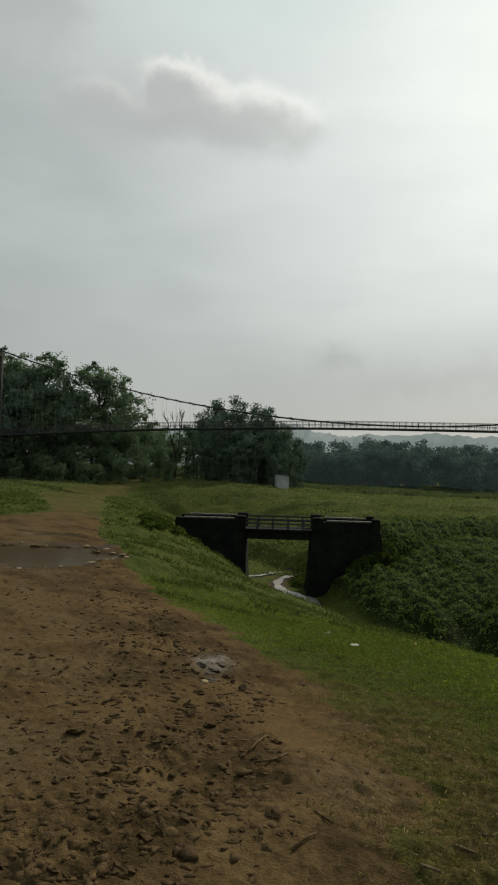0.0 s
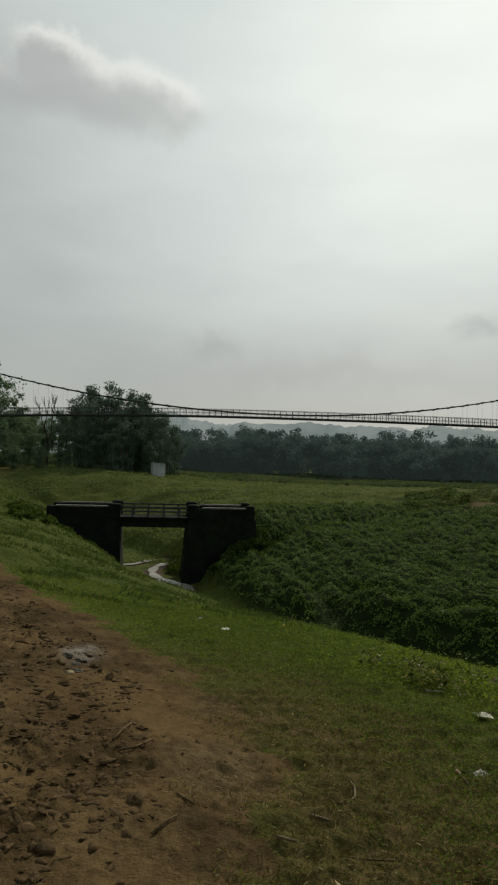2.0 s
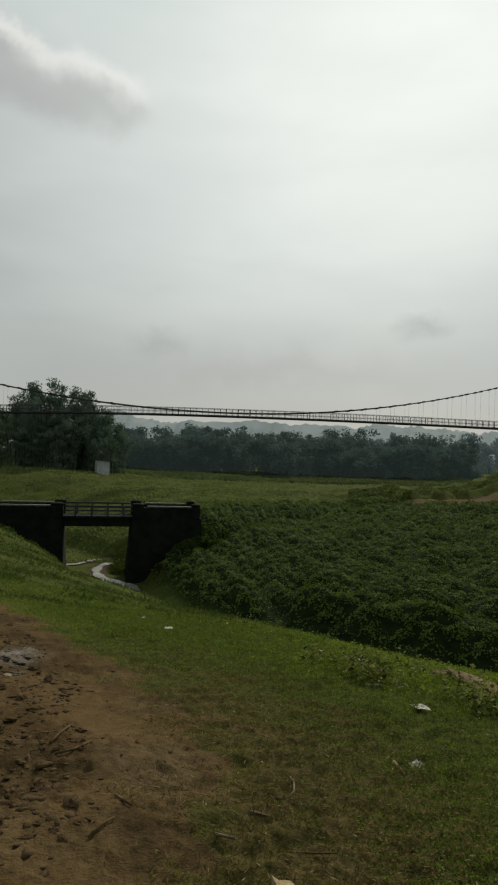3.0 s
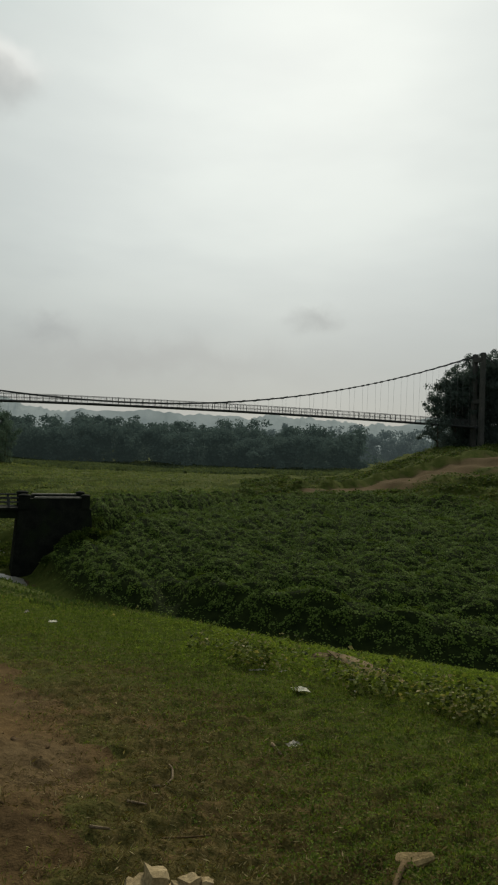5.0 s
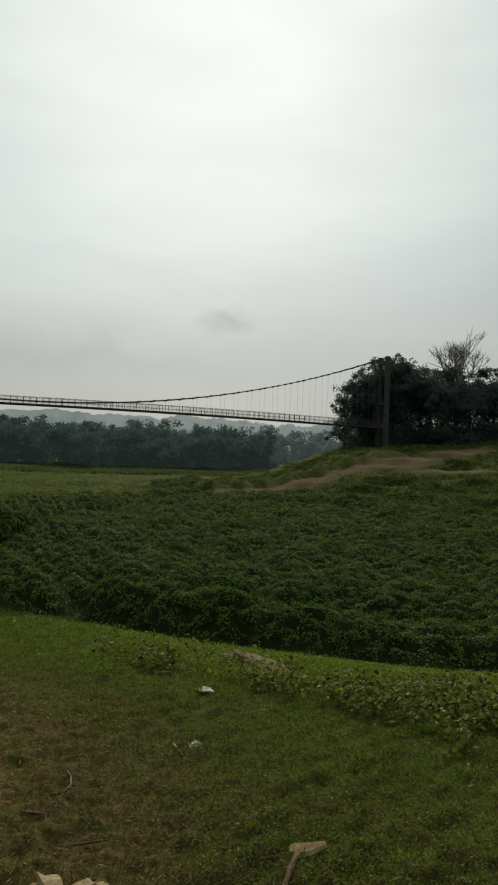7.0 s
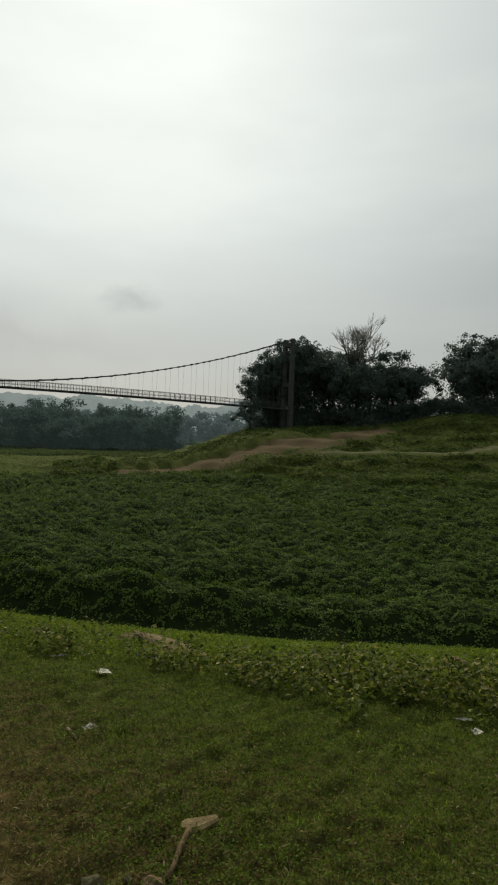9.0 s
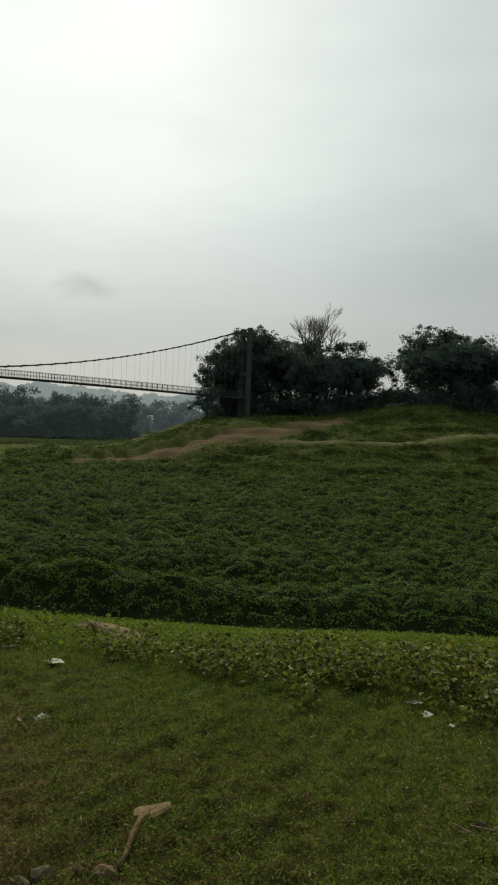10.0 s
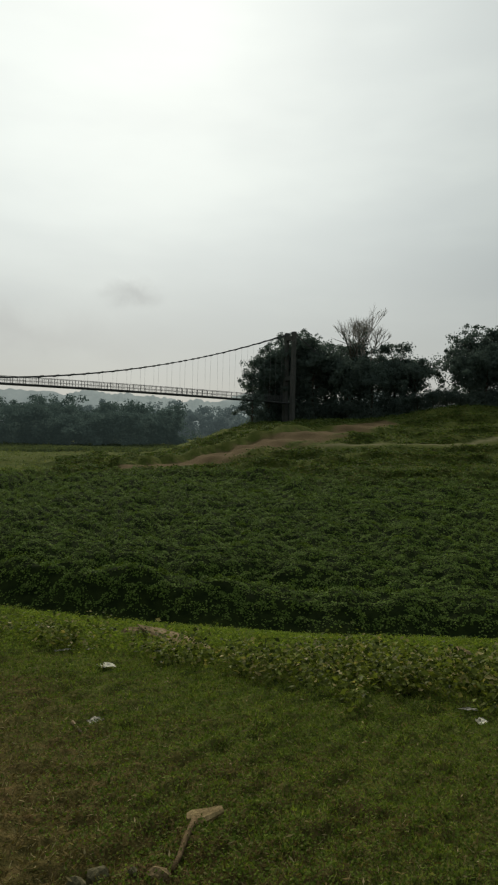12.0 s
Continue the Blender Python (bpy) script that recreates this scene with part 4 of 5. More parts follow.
for g, az, r, sz, turn in ((ta, 39.4, 106, 0.95, 200), (tc, 43.4, 104, 1.12, 10), (tc, 39.0, 106, 1.1, 300), (tb, 47.2, 106, 0.92, 150), (tc, 41.6, 107, 1.2, 60), (tc, 45.4, 103, 1.0, 220), (tb, 42.4, 108, 0.97, 15),
                           (tb, 44.4, 109, 0.96, 75), (tc, 38.4, 106, 0.85, 33), (tc, 51.2, 105, 0.32, 270), (topen, 37.0, 103, 0.95, 200), (tc, 47.2, 108, 0.95, 170), (tc, 50.4, 107, 0.36, 310),
                           (ta, 53.1, 108, 0.98, 255), (tb, 55.2, 109, 1.06, 40), (tc, 56.0, 106, 1.2, 170), (tc, 52.9, 105, 0.95, 280), (tc, 58.4, 103, 0.5, 30), (tc, 60.6, 103, 0.55, 130), (tc, 62.4, 103, 0.5, 230), (tc, 64.6, 103, 0.55, 330), (tc, 49.0, 101, 0.38, 60), (tc, 50.2, 102, 0.40, 160), (tc, 51.6, 102, 0.36, 260), (tc, 47.6, 101, 0.4, 200), (tc, 56.2, 102, 0.45, 10), (tb, 57.2, 110, 0.86, 90), (tb, 59.4, 111, 0.92, 320), (tc, 54.2, 104, 1.05, 123),
                           (tb, 36.8, 104, 0.88, 110), (ta, 37.5, 105, 0.9, 320), (tc, 60.5, 106, 1.15, 20), (tc, 57.0, 105, 1.05, 99), (tc, 62.5, 108, 1.1, 77), (ta, 64, 110, 0.8, 12)):
    again(g, az, r, sz, turn)
bare = bare_tree(5, 15.5, 0.5, "leafless pale tree rising out of the dark clump", 6, rise=0.2)
put(bare, 45.3, 106, 1.22, 0)
bare_leafy = broad_tree(17, 14.5, 3.0, "thin half-bare tree with open crown in the clump", 700, 0.3, 12, 0.8, 4.0, 0)
put(bare_leafy, 43.7, 105, 1.02, 0)

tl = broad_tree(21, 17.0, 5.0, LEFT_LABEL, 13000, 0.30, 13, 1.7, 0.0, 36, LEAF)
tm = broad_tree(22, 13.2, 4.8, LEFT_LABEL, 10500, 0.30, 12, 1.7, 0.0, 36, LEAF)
for o in (tl, tm):
    o["group"] = "trees of the woods by the track"
put(tl, -19.9, 110, 1.07, 30)
put(tm, -17.6, 109, 1.03, 120)
for g, az, r, sz, turn in ((tl, -15.0, 106, 0.98, 210), (tl, -22.6, 106, 1.03, 300), (tm, -12.9, 108, 0.95, 60), (tm, -18.6, 101, 0.8, 160), (tm, -21.0, 103, 1.05, 0), (tl, -25.5, 104, 1.0, 45), (tm, -28, 102, 1.1, 77), (tl, -31, 106, 1.0, 99),
                           (tm, -9.8, 121, 0.62, 20), (tm, -8.0, 126, 0.66, 200), (tm, -11.2, 114, 0.62, 310), (tm, -15.6, 101, 0.62, 44), (tm, -23.8, 99, 0.7, 190), (tm, -6.5, 124, 0.66, 130), (tm, -13.8, 103, 0.66, 250),
                           (tm, -20.2, 98.5, 0.42, 10), (tm, -17.0, 98, 0.36, 100), (tm, -14.2, 99, 0.34, 190), (tm, -22.4, 98, 0.4, 280), (tm, -12.0, 101, 0.36, 70), (tm, -10.2, 106, 0.36, 150),
                           (tm, -21.4, 91, 0.2, 15), (tm, -19.2, 92, 0.24, 95), (tm, -18.0, 91, 0.18, 175), (tm, -16.2, 92, 0.22, 265), (tm, -15.0, 93, 0.19, 45), (tm, -13.2, 95, 0.24, 135), (tm, -11.4, 96, 0.2, 215), (tm, -9.4, 98, 0.22, 300), (tm, -7.8, 99, 0.2, 20)):
    again(g, az, r + 6, sz * 1.055, turn)
ba = bamboo_clump(31, 14.5, 5.6, "feathery dark green bamboo clump behind the footbridge", 26, 12000)
ba["group"] = "bamboo clumps"
put(ba, -4.5, 108, 1.0, 0)
for az, r, sz, turn in ((-2.0, 110, 0.95, 130), (-6.2, 112, 0.85, 230), (-0.4, 113, 0.78, 40), (-3.3, 104, 0.7, 300), (-5.7, 105, 0.55, 90), (-1.0, 107, 0.5, 190), (1.0, 118, 0.55, 10), (-19.0, 109, 1.25, 10), (-23, 107, 1.2, 200)):
    again(ba, az, r, sz, turn)
snag = bare_tree(8, 10.5, 0.30, "bare grey snag standing among the trees", 4, 2, BARK, 0.2)
put(snag, -8.9, 112, 1.36, 0)


def far_woods(rows, az0, az1, mat, label, seed):
    """Woods beyond the meadow: hundreds of crowns, too far to count."""
    rng = np.random.RandomState(seed)
    vs, fs, n = [], [], 0
    for r0, h0, count, leaf in rows:
        for az in np.arange(az0, az1, 1.1 * 190 / (r0 ** 0.9 * 190 ** 0.1)):
            a = az + rng.normal() * 0.35
            r = r0 + rng.normal() * 3
            x, y = r * math.sin(radians(a)), r * math.cos(radians(a))
            base = float(land(np.array([x]), np.array([y]))[0])
            h, wdt = h0 * rng.uniform(0.75, 1.12), rng.uniform(4.0, 5.8)
            cs = [(Vector((x + rng.normal() * wdt * 0.5, y + rng.normal() * wdt * 0.5, base + h * rng.uniform(0.04, 0.86))), 1.0) for _ in range(18)]
            v, f = crown(rng, cs, count, 2.0, leaf, 0.55, -0.2, base)
            vs.append(v)
            fs.append(f + n)
            n += len(v)
    ob = solid("far_woods", np.concatenate(vs), np.concatenate(fs), mat)
    tagged(ob, label, "woods", kind="stuff")


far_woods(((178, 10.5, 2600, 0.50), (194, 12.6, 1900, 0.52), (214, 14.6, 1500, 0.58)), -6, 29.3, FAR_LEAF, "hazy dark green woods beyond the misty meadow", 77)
far_woods(((320, 15, 800, 0.9), (345, 19, 700, 0.9)), 18, 41, FARTHER_LEAF, "woods farther down the valley, tinted pale blue-green for haze", 78)


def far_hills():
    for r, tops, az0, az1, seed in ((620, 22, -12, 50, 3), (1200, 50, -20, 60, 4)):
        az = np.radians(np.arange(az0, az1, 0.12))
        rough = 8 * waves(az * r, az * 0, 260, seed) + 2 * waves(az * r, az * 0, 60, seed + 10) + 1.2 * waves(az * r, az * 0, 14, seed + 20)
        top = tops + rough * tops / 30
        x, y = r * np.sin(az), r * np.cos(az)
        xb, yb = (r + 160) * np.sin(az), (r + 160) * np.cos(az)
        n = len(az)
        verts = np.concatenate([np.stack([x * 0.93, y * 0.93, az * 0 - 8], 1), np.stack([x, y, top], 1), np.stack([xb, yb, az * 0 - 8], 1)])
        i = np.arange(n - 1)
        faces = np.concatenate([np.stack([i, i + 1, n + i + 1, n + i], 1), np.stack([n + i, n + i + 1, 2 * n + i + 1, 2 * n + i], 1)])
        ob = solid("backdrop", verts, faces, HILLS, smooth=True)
        tagged(ob, "wooded ridge on the horizon, coloured pale blue-grey for haze", "hills", kind="structure")


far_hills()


# ---- a small pale hut at the foot of the bamboo ----
def hut():
    g = thing("hut", pose(-0.15, 100, z_at(-0.15, 100), 0, 0, 8), "small pale-walled hut with a lean-to roof by the bamboo", "hut")
    bm = bmesh.new()
    box(bm, -0.85, 0.85, -1.2, 1.2, -0.2, 1.9, 0.02)
    part("wall", bm, SHEET, g)
    bm = bmesh.new()
    box(bm, -1.0, 1.6, -1.4, 1.4, 1.93, 2.02, 0.01, pose(0, 0, 0, 0, 8, 0))
    part("roof", bm, ROOF_SHEET, g)
    for y in (-1.1, 1.1):
        bm = bmesh.new()
        box(bm, 1.4, 1.5, y - 0.05, y + 0.05, -0.2, 1.76)
        part("roof_post", bm, BARK, g)


hut()


# ---- plant cover ----
def scatter(name, xy, size, mat, label, category, lean, wide, fold, rng, lift=0.0, tilt=1.0):
    """A carpet of single leaves or blades on the ground."""
    x, y = xy
    n = len(x)
    at = np.stack([x, y, ground_z(x, y) + lift * rng.uniform(0, 1, n)], 1)
    ahead = rng.normal(size=(n, 3)) * lean
    ahead[:, 2] = np.abs(ahead[:, 2]) * 0.3 + tilt
    v, f = leaves(at, ahead, size, wide, fold, rng)
    ob = solid(name, v, f, mat)
    return tagged(ob, label, category, kind="stuff")


def sector(rng, n, az0, az1, r0, r1, power=1.0):
    a = np.radians(rng.uniform(az0, az1, n))
    r = r0 + (r1 - r0) * rng.uniform(0, 1, n) ** power
    return r * np.sin(a), r * np.cos(a)


def turf():
    rng = np.random.RandomState(101)
    x, y = sector(rng, 520000, -12, 66, 1.7, 16, 1.2)
    mask, edge = track_mask(x, y)
    patch = np.exp(-(((x - 0.43) / 0.32) ** 2 + ((y - 3.95) / 0.5) ** 2) ** 2) + 0.6 * np.exp(-(((x - 0.5) / 0.22) ** 2 + ((y - 5.25) / 0.3) ** 2) ** 2)
    thin = np.exp(-(((x - edge - 0.75) / np.where(x > edge + 0.75, 1.0, 1.0)) ** 2)) * smooth01(np.hypot(x, y), 8.5, 5)
    bald = smooth01(waves(x, y, 1.1, 51) + 0.7 * waves(x, y, 0.25, 52), 0.1, 0.9) * (0.2 + 0.7 * thin)
    s, u = ravine_at(x, y)
    chance = (1 - mask) * (1 - patch) * (1 - 0.85 * thin) * (1 - bald) * (s > 6)
    keep = rng.uniform(0, 1, len(x)) < chance
    x, y = x[keep], y[keep]
    r = np.hypot(x, y)
    tuft = 0.75 + 0.35 * smooth01(waves(x, y, 0.7, 53), 0, 1) + 0.55 * smooth01(waves(x, y, 0.23, 64), 0.4, 0.8)
    edge = track_mask(x, y)[1]
    worn = np.exp(-(((x - edge - 0.7) / 1.3) ** 2)) * smooth01(r, 9, 4)
    size = rng.uniform(0.009, 0.026, len(x)) * tuft * (1 + 0.085 * r) * (1 - 0.45 * worn)
    scatter("grass", (x, y), size, GRASS, "short green grass on the bank beside the track", "grass", 1.0, 0.10, 0.03, rng)
    # the same turf underfoot and behind
    x, y = sector(rng, 150000, -40, 220, 0.15, 8.5, 0.8)
    a, r = np.degrees(np.arctan2(x, y)), np.hypot(x, y)
    mask, edge = track_mask(x, y)
    keep = (rng.uniform(0, 1, len(x)) < (1 - mask) * (0.35 + 0.65 * smooth01(x - edge, 0.3, 1.8))) & ((r < 1.75) | (a < -12) | (a > 66))
    x, y = x[keep], y[keep]
    scatter("grass", (x, y), rng.uniform(0.03, 0.065, len(x)), GRASS, "short green grass on the bank beside the track", "grass", 1.0, 0.12, 0.03, rng)
    # small flat leaves among the blades
    x, y = sector(rng, 380000, -8, 66, 1.7, 12, 1.15)
    mask, edge = track_mask(x, y)
    keep = rng.uniform(0, 1, len(x)) < (1 - mask) * np.maximum(smooth01(x - edge, 0.5, 2.0), smooth01(np.hypot(x, y), 5.5, 8.0) * smooth01(x - edge, 0.1, 0.9)) * (0.5 + 0.5 * smooth01(waves(x, y, 0.2, 59) + 0.6 * waves(x, y, 1.7, 60), -0.4, 0.7))
    x, y = x[keep], y[keep]
    scatter("clover", (x, y), rng.uniform(0.006, 0.014, len(x)) * (1 + 0.1 * np.hypot(x, y)), CLOVER, "small low leaves spread through the turf", "ground cover", 1.0, 0.4, 0.08, rng, lift=0.025, tilt=0.15)
    x, y = sector(rng, 150000, -10, 66, 1.7, 9, 1.1)
    mask, edge = track_mask(x, y)
    thin = np.exp(-(((x - edge - 0.75) / 1.25) ** 2)) + 0.45 * np.exp(-(((x - 2.2) / 1.5) ** 2 + ((y - 1.9) / 1.3) ** 2))
    keep = rng.uniform(0, 1, len(x)) < thin * (1 - mask) * (0.55 + 0.45 * smooth01(waves(x, y, 0.6, 54), -0.4, 0.6))
    x, y = x[keep], y[keep]
    scatter("dry_grass", (x, y), rng.uniform(0.015, 0.045, len(x)), STRAW, "thin dry grass on trodden soil at the track's edge", "grass", 1.3, 0.06, 0.02, rng, tilt=0.35)
    # pale dead blades and leaves lying about in the near turf
    x, y = sector(rng, 26000, -4, 66, 1.8, 7.5, 1.0)
    mask, edge = track_mask(x, y)
    keep = rng.uniform(0, 1, len(x)) < (1 - mask) * (0.25 + 0.75 * smooth01(waves(x, y, 0.3, 77), 0.0, 0.7))
    x, y = x[keep], y[keep]
    scatter("dead_grass", (x, y), rng.uniform(0.012, 0.042, len(x)), STRAW, "pale dead blades scattered through the short turf", "grass", 1.4, 0.12, 0.03, rng, lift=0.03, tilt=0.25)
    # coarser tufts farther off: verge of the track, the bank down to the bridge, meadow and hill
    x, y = sector(rng, 330000, -34, 30, 12, 62, 1.0)
    mask, edge = track_mask(x, y)
    s, u = ravine_at(x, y)
    keep = (mask < 0.35) & (np.abs(s) > 2.4) & (creeper_mask(x, y) < 0.4) & (rng.uniform(0, 1, len(x)) < 0.6 + 0.4 * smooth01(waves(x, y, 3, 55), -0.3, 0.6))
    on_bridge = (np.abs(x) < 7.2) & (np.abs(y - 47) < 3.2)
    keep &= ~on_bridge
    x, y = x[keep], y[keep]
    r = np.hypot(x, y)
    scatter("grass", (x, y), rng.uniform(0.05, 0.12, len(x)) * (0.5 + r / 55) * (0.6 + 1.1 * smooth01(waves(x, y, 1.5, 66) + 0.5 * waves(x, y, 0.6, 67), 0.0, 1.0)), ROUGH, "rough green grass of the banks and verges", "grass", 1.0, 0.15, 0.03, rng, tilt=0.7)
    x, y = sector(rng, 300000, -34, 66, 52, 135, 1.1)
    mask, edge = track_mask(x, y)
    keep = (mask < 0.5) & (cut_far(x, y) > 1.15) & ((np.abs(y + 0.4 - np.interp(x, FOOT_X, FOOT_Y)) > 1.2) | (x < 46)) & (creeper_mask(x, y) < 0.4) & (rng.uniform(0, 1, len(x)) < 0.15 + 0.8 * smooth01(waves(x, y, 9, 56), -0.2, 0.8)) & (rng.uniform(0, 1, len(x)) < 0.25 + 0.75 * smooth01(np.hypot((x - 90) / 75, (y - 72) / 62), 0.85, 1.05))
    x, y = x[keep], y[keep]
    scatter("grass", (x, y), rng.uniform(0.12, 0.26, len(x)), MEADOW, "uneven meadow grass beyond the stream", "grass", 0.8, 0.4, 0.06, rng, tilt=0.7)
    # rank grass added to break up the meadow's hard far edge
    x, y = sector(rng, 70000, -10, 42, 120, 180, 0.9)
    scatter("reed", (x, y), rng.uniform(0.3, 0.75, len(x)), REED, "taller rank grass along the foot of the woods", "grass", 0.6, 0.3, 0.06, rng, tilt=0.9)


def creepers():
    rng = np.random.RandomState(103)
    x, y = sector(rng, 950000, 1, 66, 22, 74, 0.95)
    m = creeper_mask(x, y)
    s, u = ravine_at(x, y)
    sunk = np.exp(-(((-s - 5.7) / 0.7) ** 2)) * smooth01(x, 8.8, 10.2) * smooth01(x, 26, 17) + np.exp(-(((x - 8.4) / 0.7) ** 2)) * (s > -5.5)
    # thinned at the foot over the stream and in the gully beside the bridge, baring the darkened soil
    gx, gy = x - 7.2, y - 44.2
    gully = np.exp(-(((gx * 0.69 - gy * 0.723) / 0.6) ** 2)) * np.exp(-(((gx * 0.723 + gy * 0.69) / 4.6) ** 4))
    sunk = sunk + np.exp(-(((-s - 1.9) / 0.8) ** 2)) + gully
    keep = rng.uniform(0, 1, len(x)) < m * (0.6 + 0.4 * smooth01(waves(x, y, 0.5, 57), -0.45, 0.25)) * (1 - 0.85 * np.clip(sunk, 0, 1))
    x, y, s, u = x[keep], y[keep], s[keep], u[keep]
    n = len(x)
    h = 0.15
    z = ground_z(x, y)
    nx, ny = (ground_z(x - h, y) - ground_z(x + h, y)) / (2 * h), (ground_z(x, y - h) - ground_z(x, y + h)) / (2 * h)
    up = np.stack([nx, ny, np.ones(n)], 1)
    up /= np.linalg.norm(up, axis=1, keepdims=True)
    at = np.stack([x, y, z], 1) + up * (rng.uniform(-0.02, 0.08, n) + 0.16 * np.clip(waves(u * 0.42, s, 0.7, 58) + 0.5 * waves(u * 0.7, s, 0.42, 63), -0.8, 1.2))[:, None]
    flat = rng.normal(size=(n, 3))
    ahead = flat - up * (flat * up).sum(1, keepdims=True) + up * rng.uniform(-0.3, 0.25, n)[:, None]
    r = np.hypot(x, y)
    v, f = leaves(at, ahead, rng.uniform(0.06, 0.118, n) * (0.55 + r / 85), 0.5, 0.06, rng, face=up * 1.3)
    ob = solid("creeper", v, f, CREEPER)
    tagged(ob, "matted dark green creepers covering the far bank", "creeper", kind="stuff")


def weeds():
    """Broad-leaved weeds along the lower edge of the near bank."""
    rng = np.random.RandomState(104)
    x, y = sector(rng, 36000, 9, 68, 4.2, 17, 0.9)
    a, r = np.degrees(np.arctan2(x, y)), np.hypot(x, y)
    dense = weed_mask(x, y)
    low = smooth01(r, 6.3, 8.0) * smooth01(r, 17, 13) * 0.95 * smooth01(a + 3 * waves(x, y, 1.5, 65), 9, 30)
    small = rng.uniform(0, 1, len(x)) < low
    keep = (rng.uniform(0, 1, len(x)) < dense * 0.48) | small
    small = small & ~(rng.uniform(0, 1, len(x)) < dense * 0.7)
    x, y, small = x[keep], y[keep], small[keep]
    z = ground_z(x, y)
    centres, ahead, size = [], [], []
    for px, py, pz, lo in zip(x, y, z, small):
        h = rng.uniform(0.03, 0.10) if lo else rng.uniform(0.12, 0.36)
        k = 7 if lo else rng.randint(12, 20)
        t = rng.uniform(0.25, 1.0, k)
        ang = rng.uniform(0, 6.283, k)
        out = 0.06 * rng.uniform(0.3, 1.3, k)
        centres.append(np.stack([px + np.cos(ang) * out, py + np.sin(ang) * out, pz + h * t], 1))
        ahead.append(np.stack([np.cos(ang), np.sin(ang), rng.uniform(-0.8, 0.6, k)], 1))
        size.append(rng.uniform(0.018, 0.04, k) if lo else rng.uniform(0.026, 0.062, k))
    for lo, name, mat, wide, label in ((False, "weed", WEED, 0.34, "leafy green and brownish weeds on the lower bank"), (True, "low_weed", LOW_WEED, 0.30, "low bright green weeds along the crest of the bank")):
        pick = [k for k in range(len(x)) if small[k] == lo]
        v, f = leaves(np.concatenate([centres[k] for k in pick]), np.concatenate([ahead[k] for k in pick]), np.concatenate([size[k] for k in pick]), wide, 0.14, rng)
        tagged(solid(name, v, f, mat), label, "weeds", kind="stuff")


def hill_plants():
    """Rough matted plants over the hill's lower slope, in bands."""
    rng = np.random.RandomState(107)
    x, y = sector(rng, 330000, 20, 66, 40, 100, 1.0)
    e = np.hypot((x - 90) / 75, (y - 72) / 62)
    foot = np.abs(y + 0.5 - np.interp(x, FOOT_X, FOOT_Y)) - 0.5 + 20 * (x < 46)
    band = smooth01(waves(x, y, 7, 71) + 0.7 * waves(x, y, 2.6, 72), -0.5, 0.5)
    keep = rng.uniform(0, 1, len(x)) < smooth01(e, 1.02, 0.9) * smooth01(e, 0.12, 0.32) * (1 - creeper_mask(x, y)) * smooth01(np.minimum(cut_far(x, y), cut_far(x, y + 0.9)) + 0.3 * waves(x, y, 1.8, 43), 0.7, 1.4) * smooth01(foot, 0.5, 1.0) * (0.25 + 0.75 * band)
    x, y = x[keep], y[keep]
    n = len(x)
    at = np.stack([x, y, ground_z(x, y) + rng.uniform(0, 0.1, n) + 0.13 * np.clip(waves(x, y, 1.2, 73) + 0.5 * waves(x, y, 0.6, 74), -0.5, 1.2)], 1)
    ahead = rng.normal(size=(n, 3))
    ahead[:, 2] = rng.uniform(-0.2, 0.5, n)
    v, f = leaves(at, ahead, rng.uniform(0.12, 0.26, n), 0.45, 0.08, rng, 3.0)
    ob = solid("hill_plant", v, f, ROUGH)
    tagged(ob, "rough matted green plants on the hillside", "ground cover", kind="stuff")


def bank_shrub(x, y, size, seed):
    """A low leafy weed bush on the bank by the little bridge."""
    rng = np.random.RandomState(seed)
    k = 260
    d = rng.normal(size=(k, 3))
    d /= np.linalg.norm(d, axis=1, keepdims=True)
    d[:, 2] = np.abs(d[:, 2])
    at = d * (size * rng.uniform(0.3, 1.0, k) ** 0.6)[:, None] * [1, 1, 0.75]
    v, f = leaves(at, d + rng.normal(size=(k, 3)) * 0.6, rng.uniform(0.08, 0.17, k), 0.35, 0.15, rng)
    ob = solid("shrub", v, f, BUSH)
    ob.matrix_basis = pose(x, y, z_at(x, y))
    tagged(ob, "low leafy green bush on the bank beside the bridge", "shrub", "bushes by the bridge")


turf()
creepers()
hill_plants()
weeds()
rng_b = np.random.RandomState(55)
for k in range(26):
    bx = rng_b.uniform(-8.2, -2.8)
    bank_shrub(bx, 42.6 + 0.25 * (bx + 3) + rng_b.normal() * 0.9, rng_b.uniform(0.3, 0.65), 200 + k)
for bx, by, size in ((-6.9, 35.0, 0.32), (-6.3, 35.8, 0.36), (-6.6, 34.2, 0.26), (-7.6, 38.6, 0.45), (-6.6, 39.2, 0.5), (-5.8, 38.4, 0.42), (-5.6, 36.6, 0.34), (-7.2, 37.0, 0.3)):
    bank_shrub(bx, by, size, 600 + int(by * 10))
for k in range(14):
    t_b = rng_b.uniform(0, 1)
    bank_shrub(3.5 + 3.6 * t_b + rng_b.normal() * 0.15, 42.5 + 2.5 * t_b + rng_b.normal() * 0.12, rng_b.uniform(0.28, 0.48), 300 + k)
for bx, by, size in ((6.7, 44.6, 0.45), (7.1, 44.8, 0.5), (7.5, 45.0, 0.45), (7.9, 45.3, 0.5), (8.3, 45.6, 0.4), (6.9, 45.6, 0.5), (1.3, 49.2, 0.7), (1.5, 50.4, 0.85), (1.2, 48.2, 0.5), (1.6, 51.4, 0.6), (1.7, 47.9, 0.6)):
    bank_shrub(bx, by, size, 400 + int(by * 10 + bx * 37))


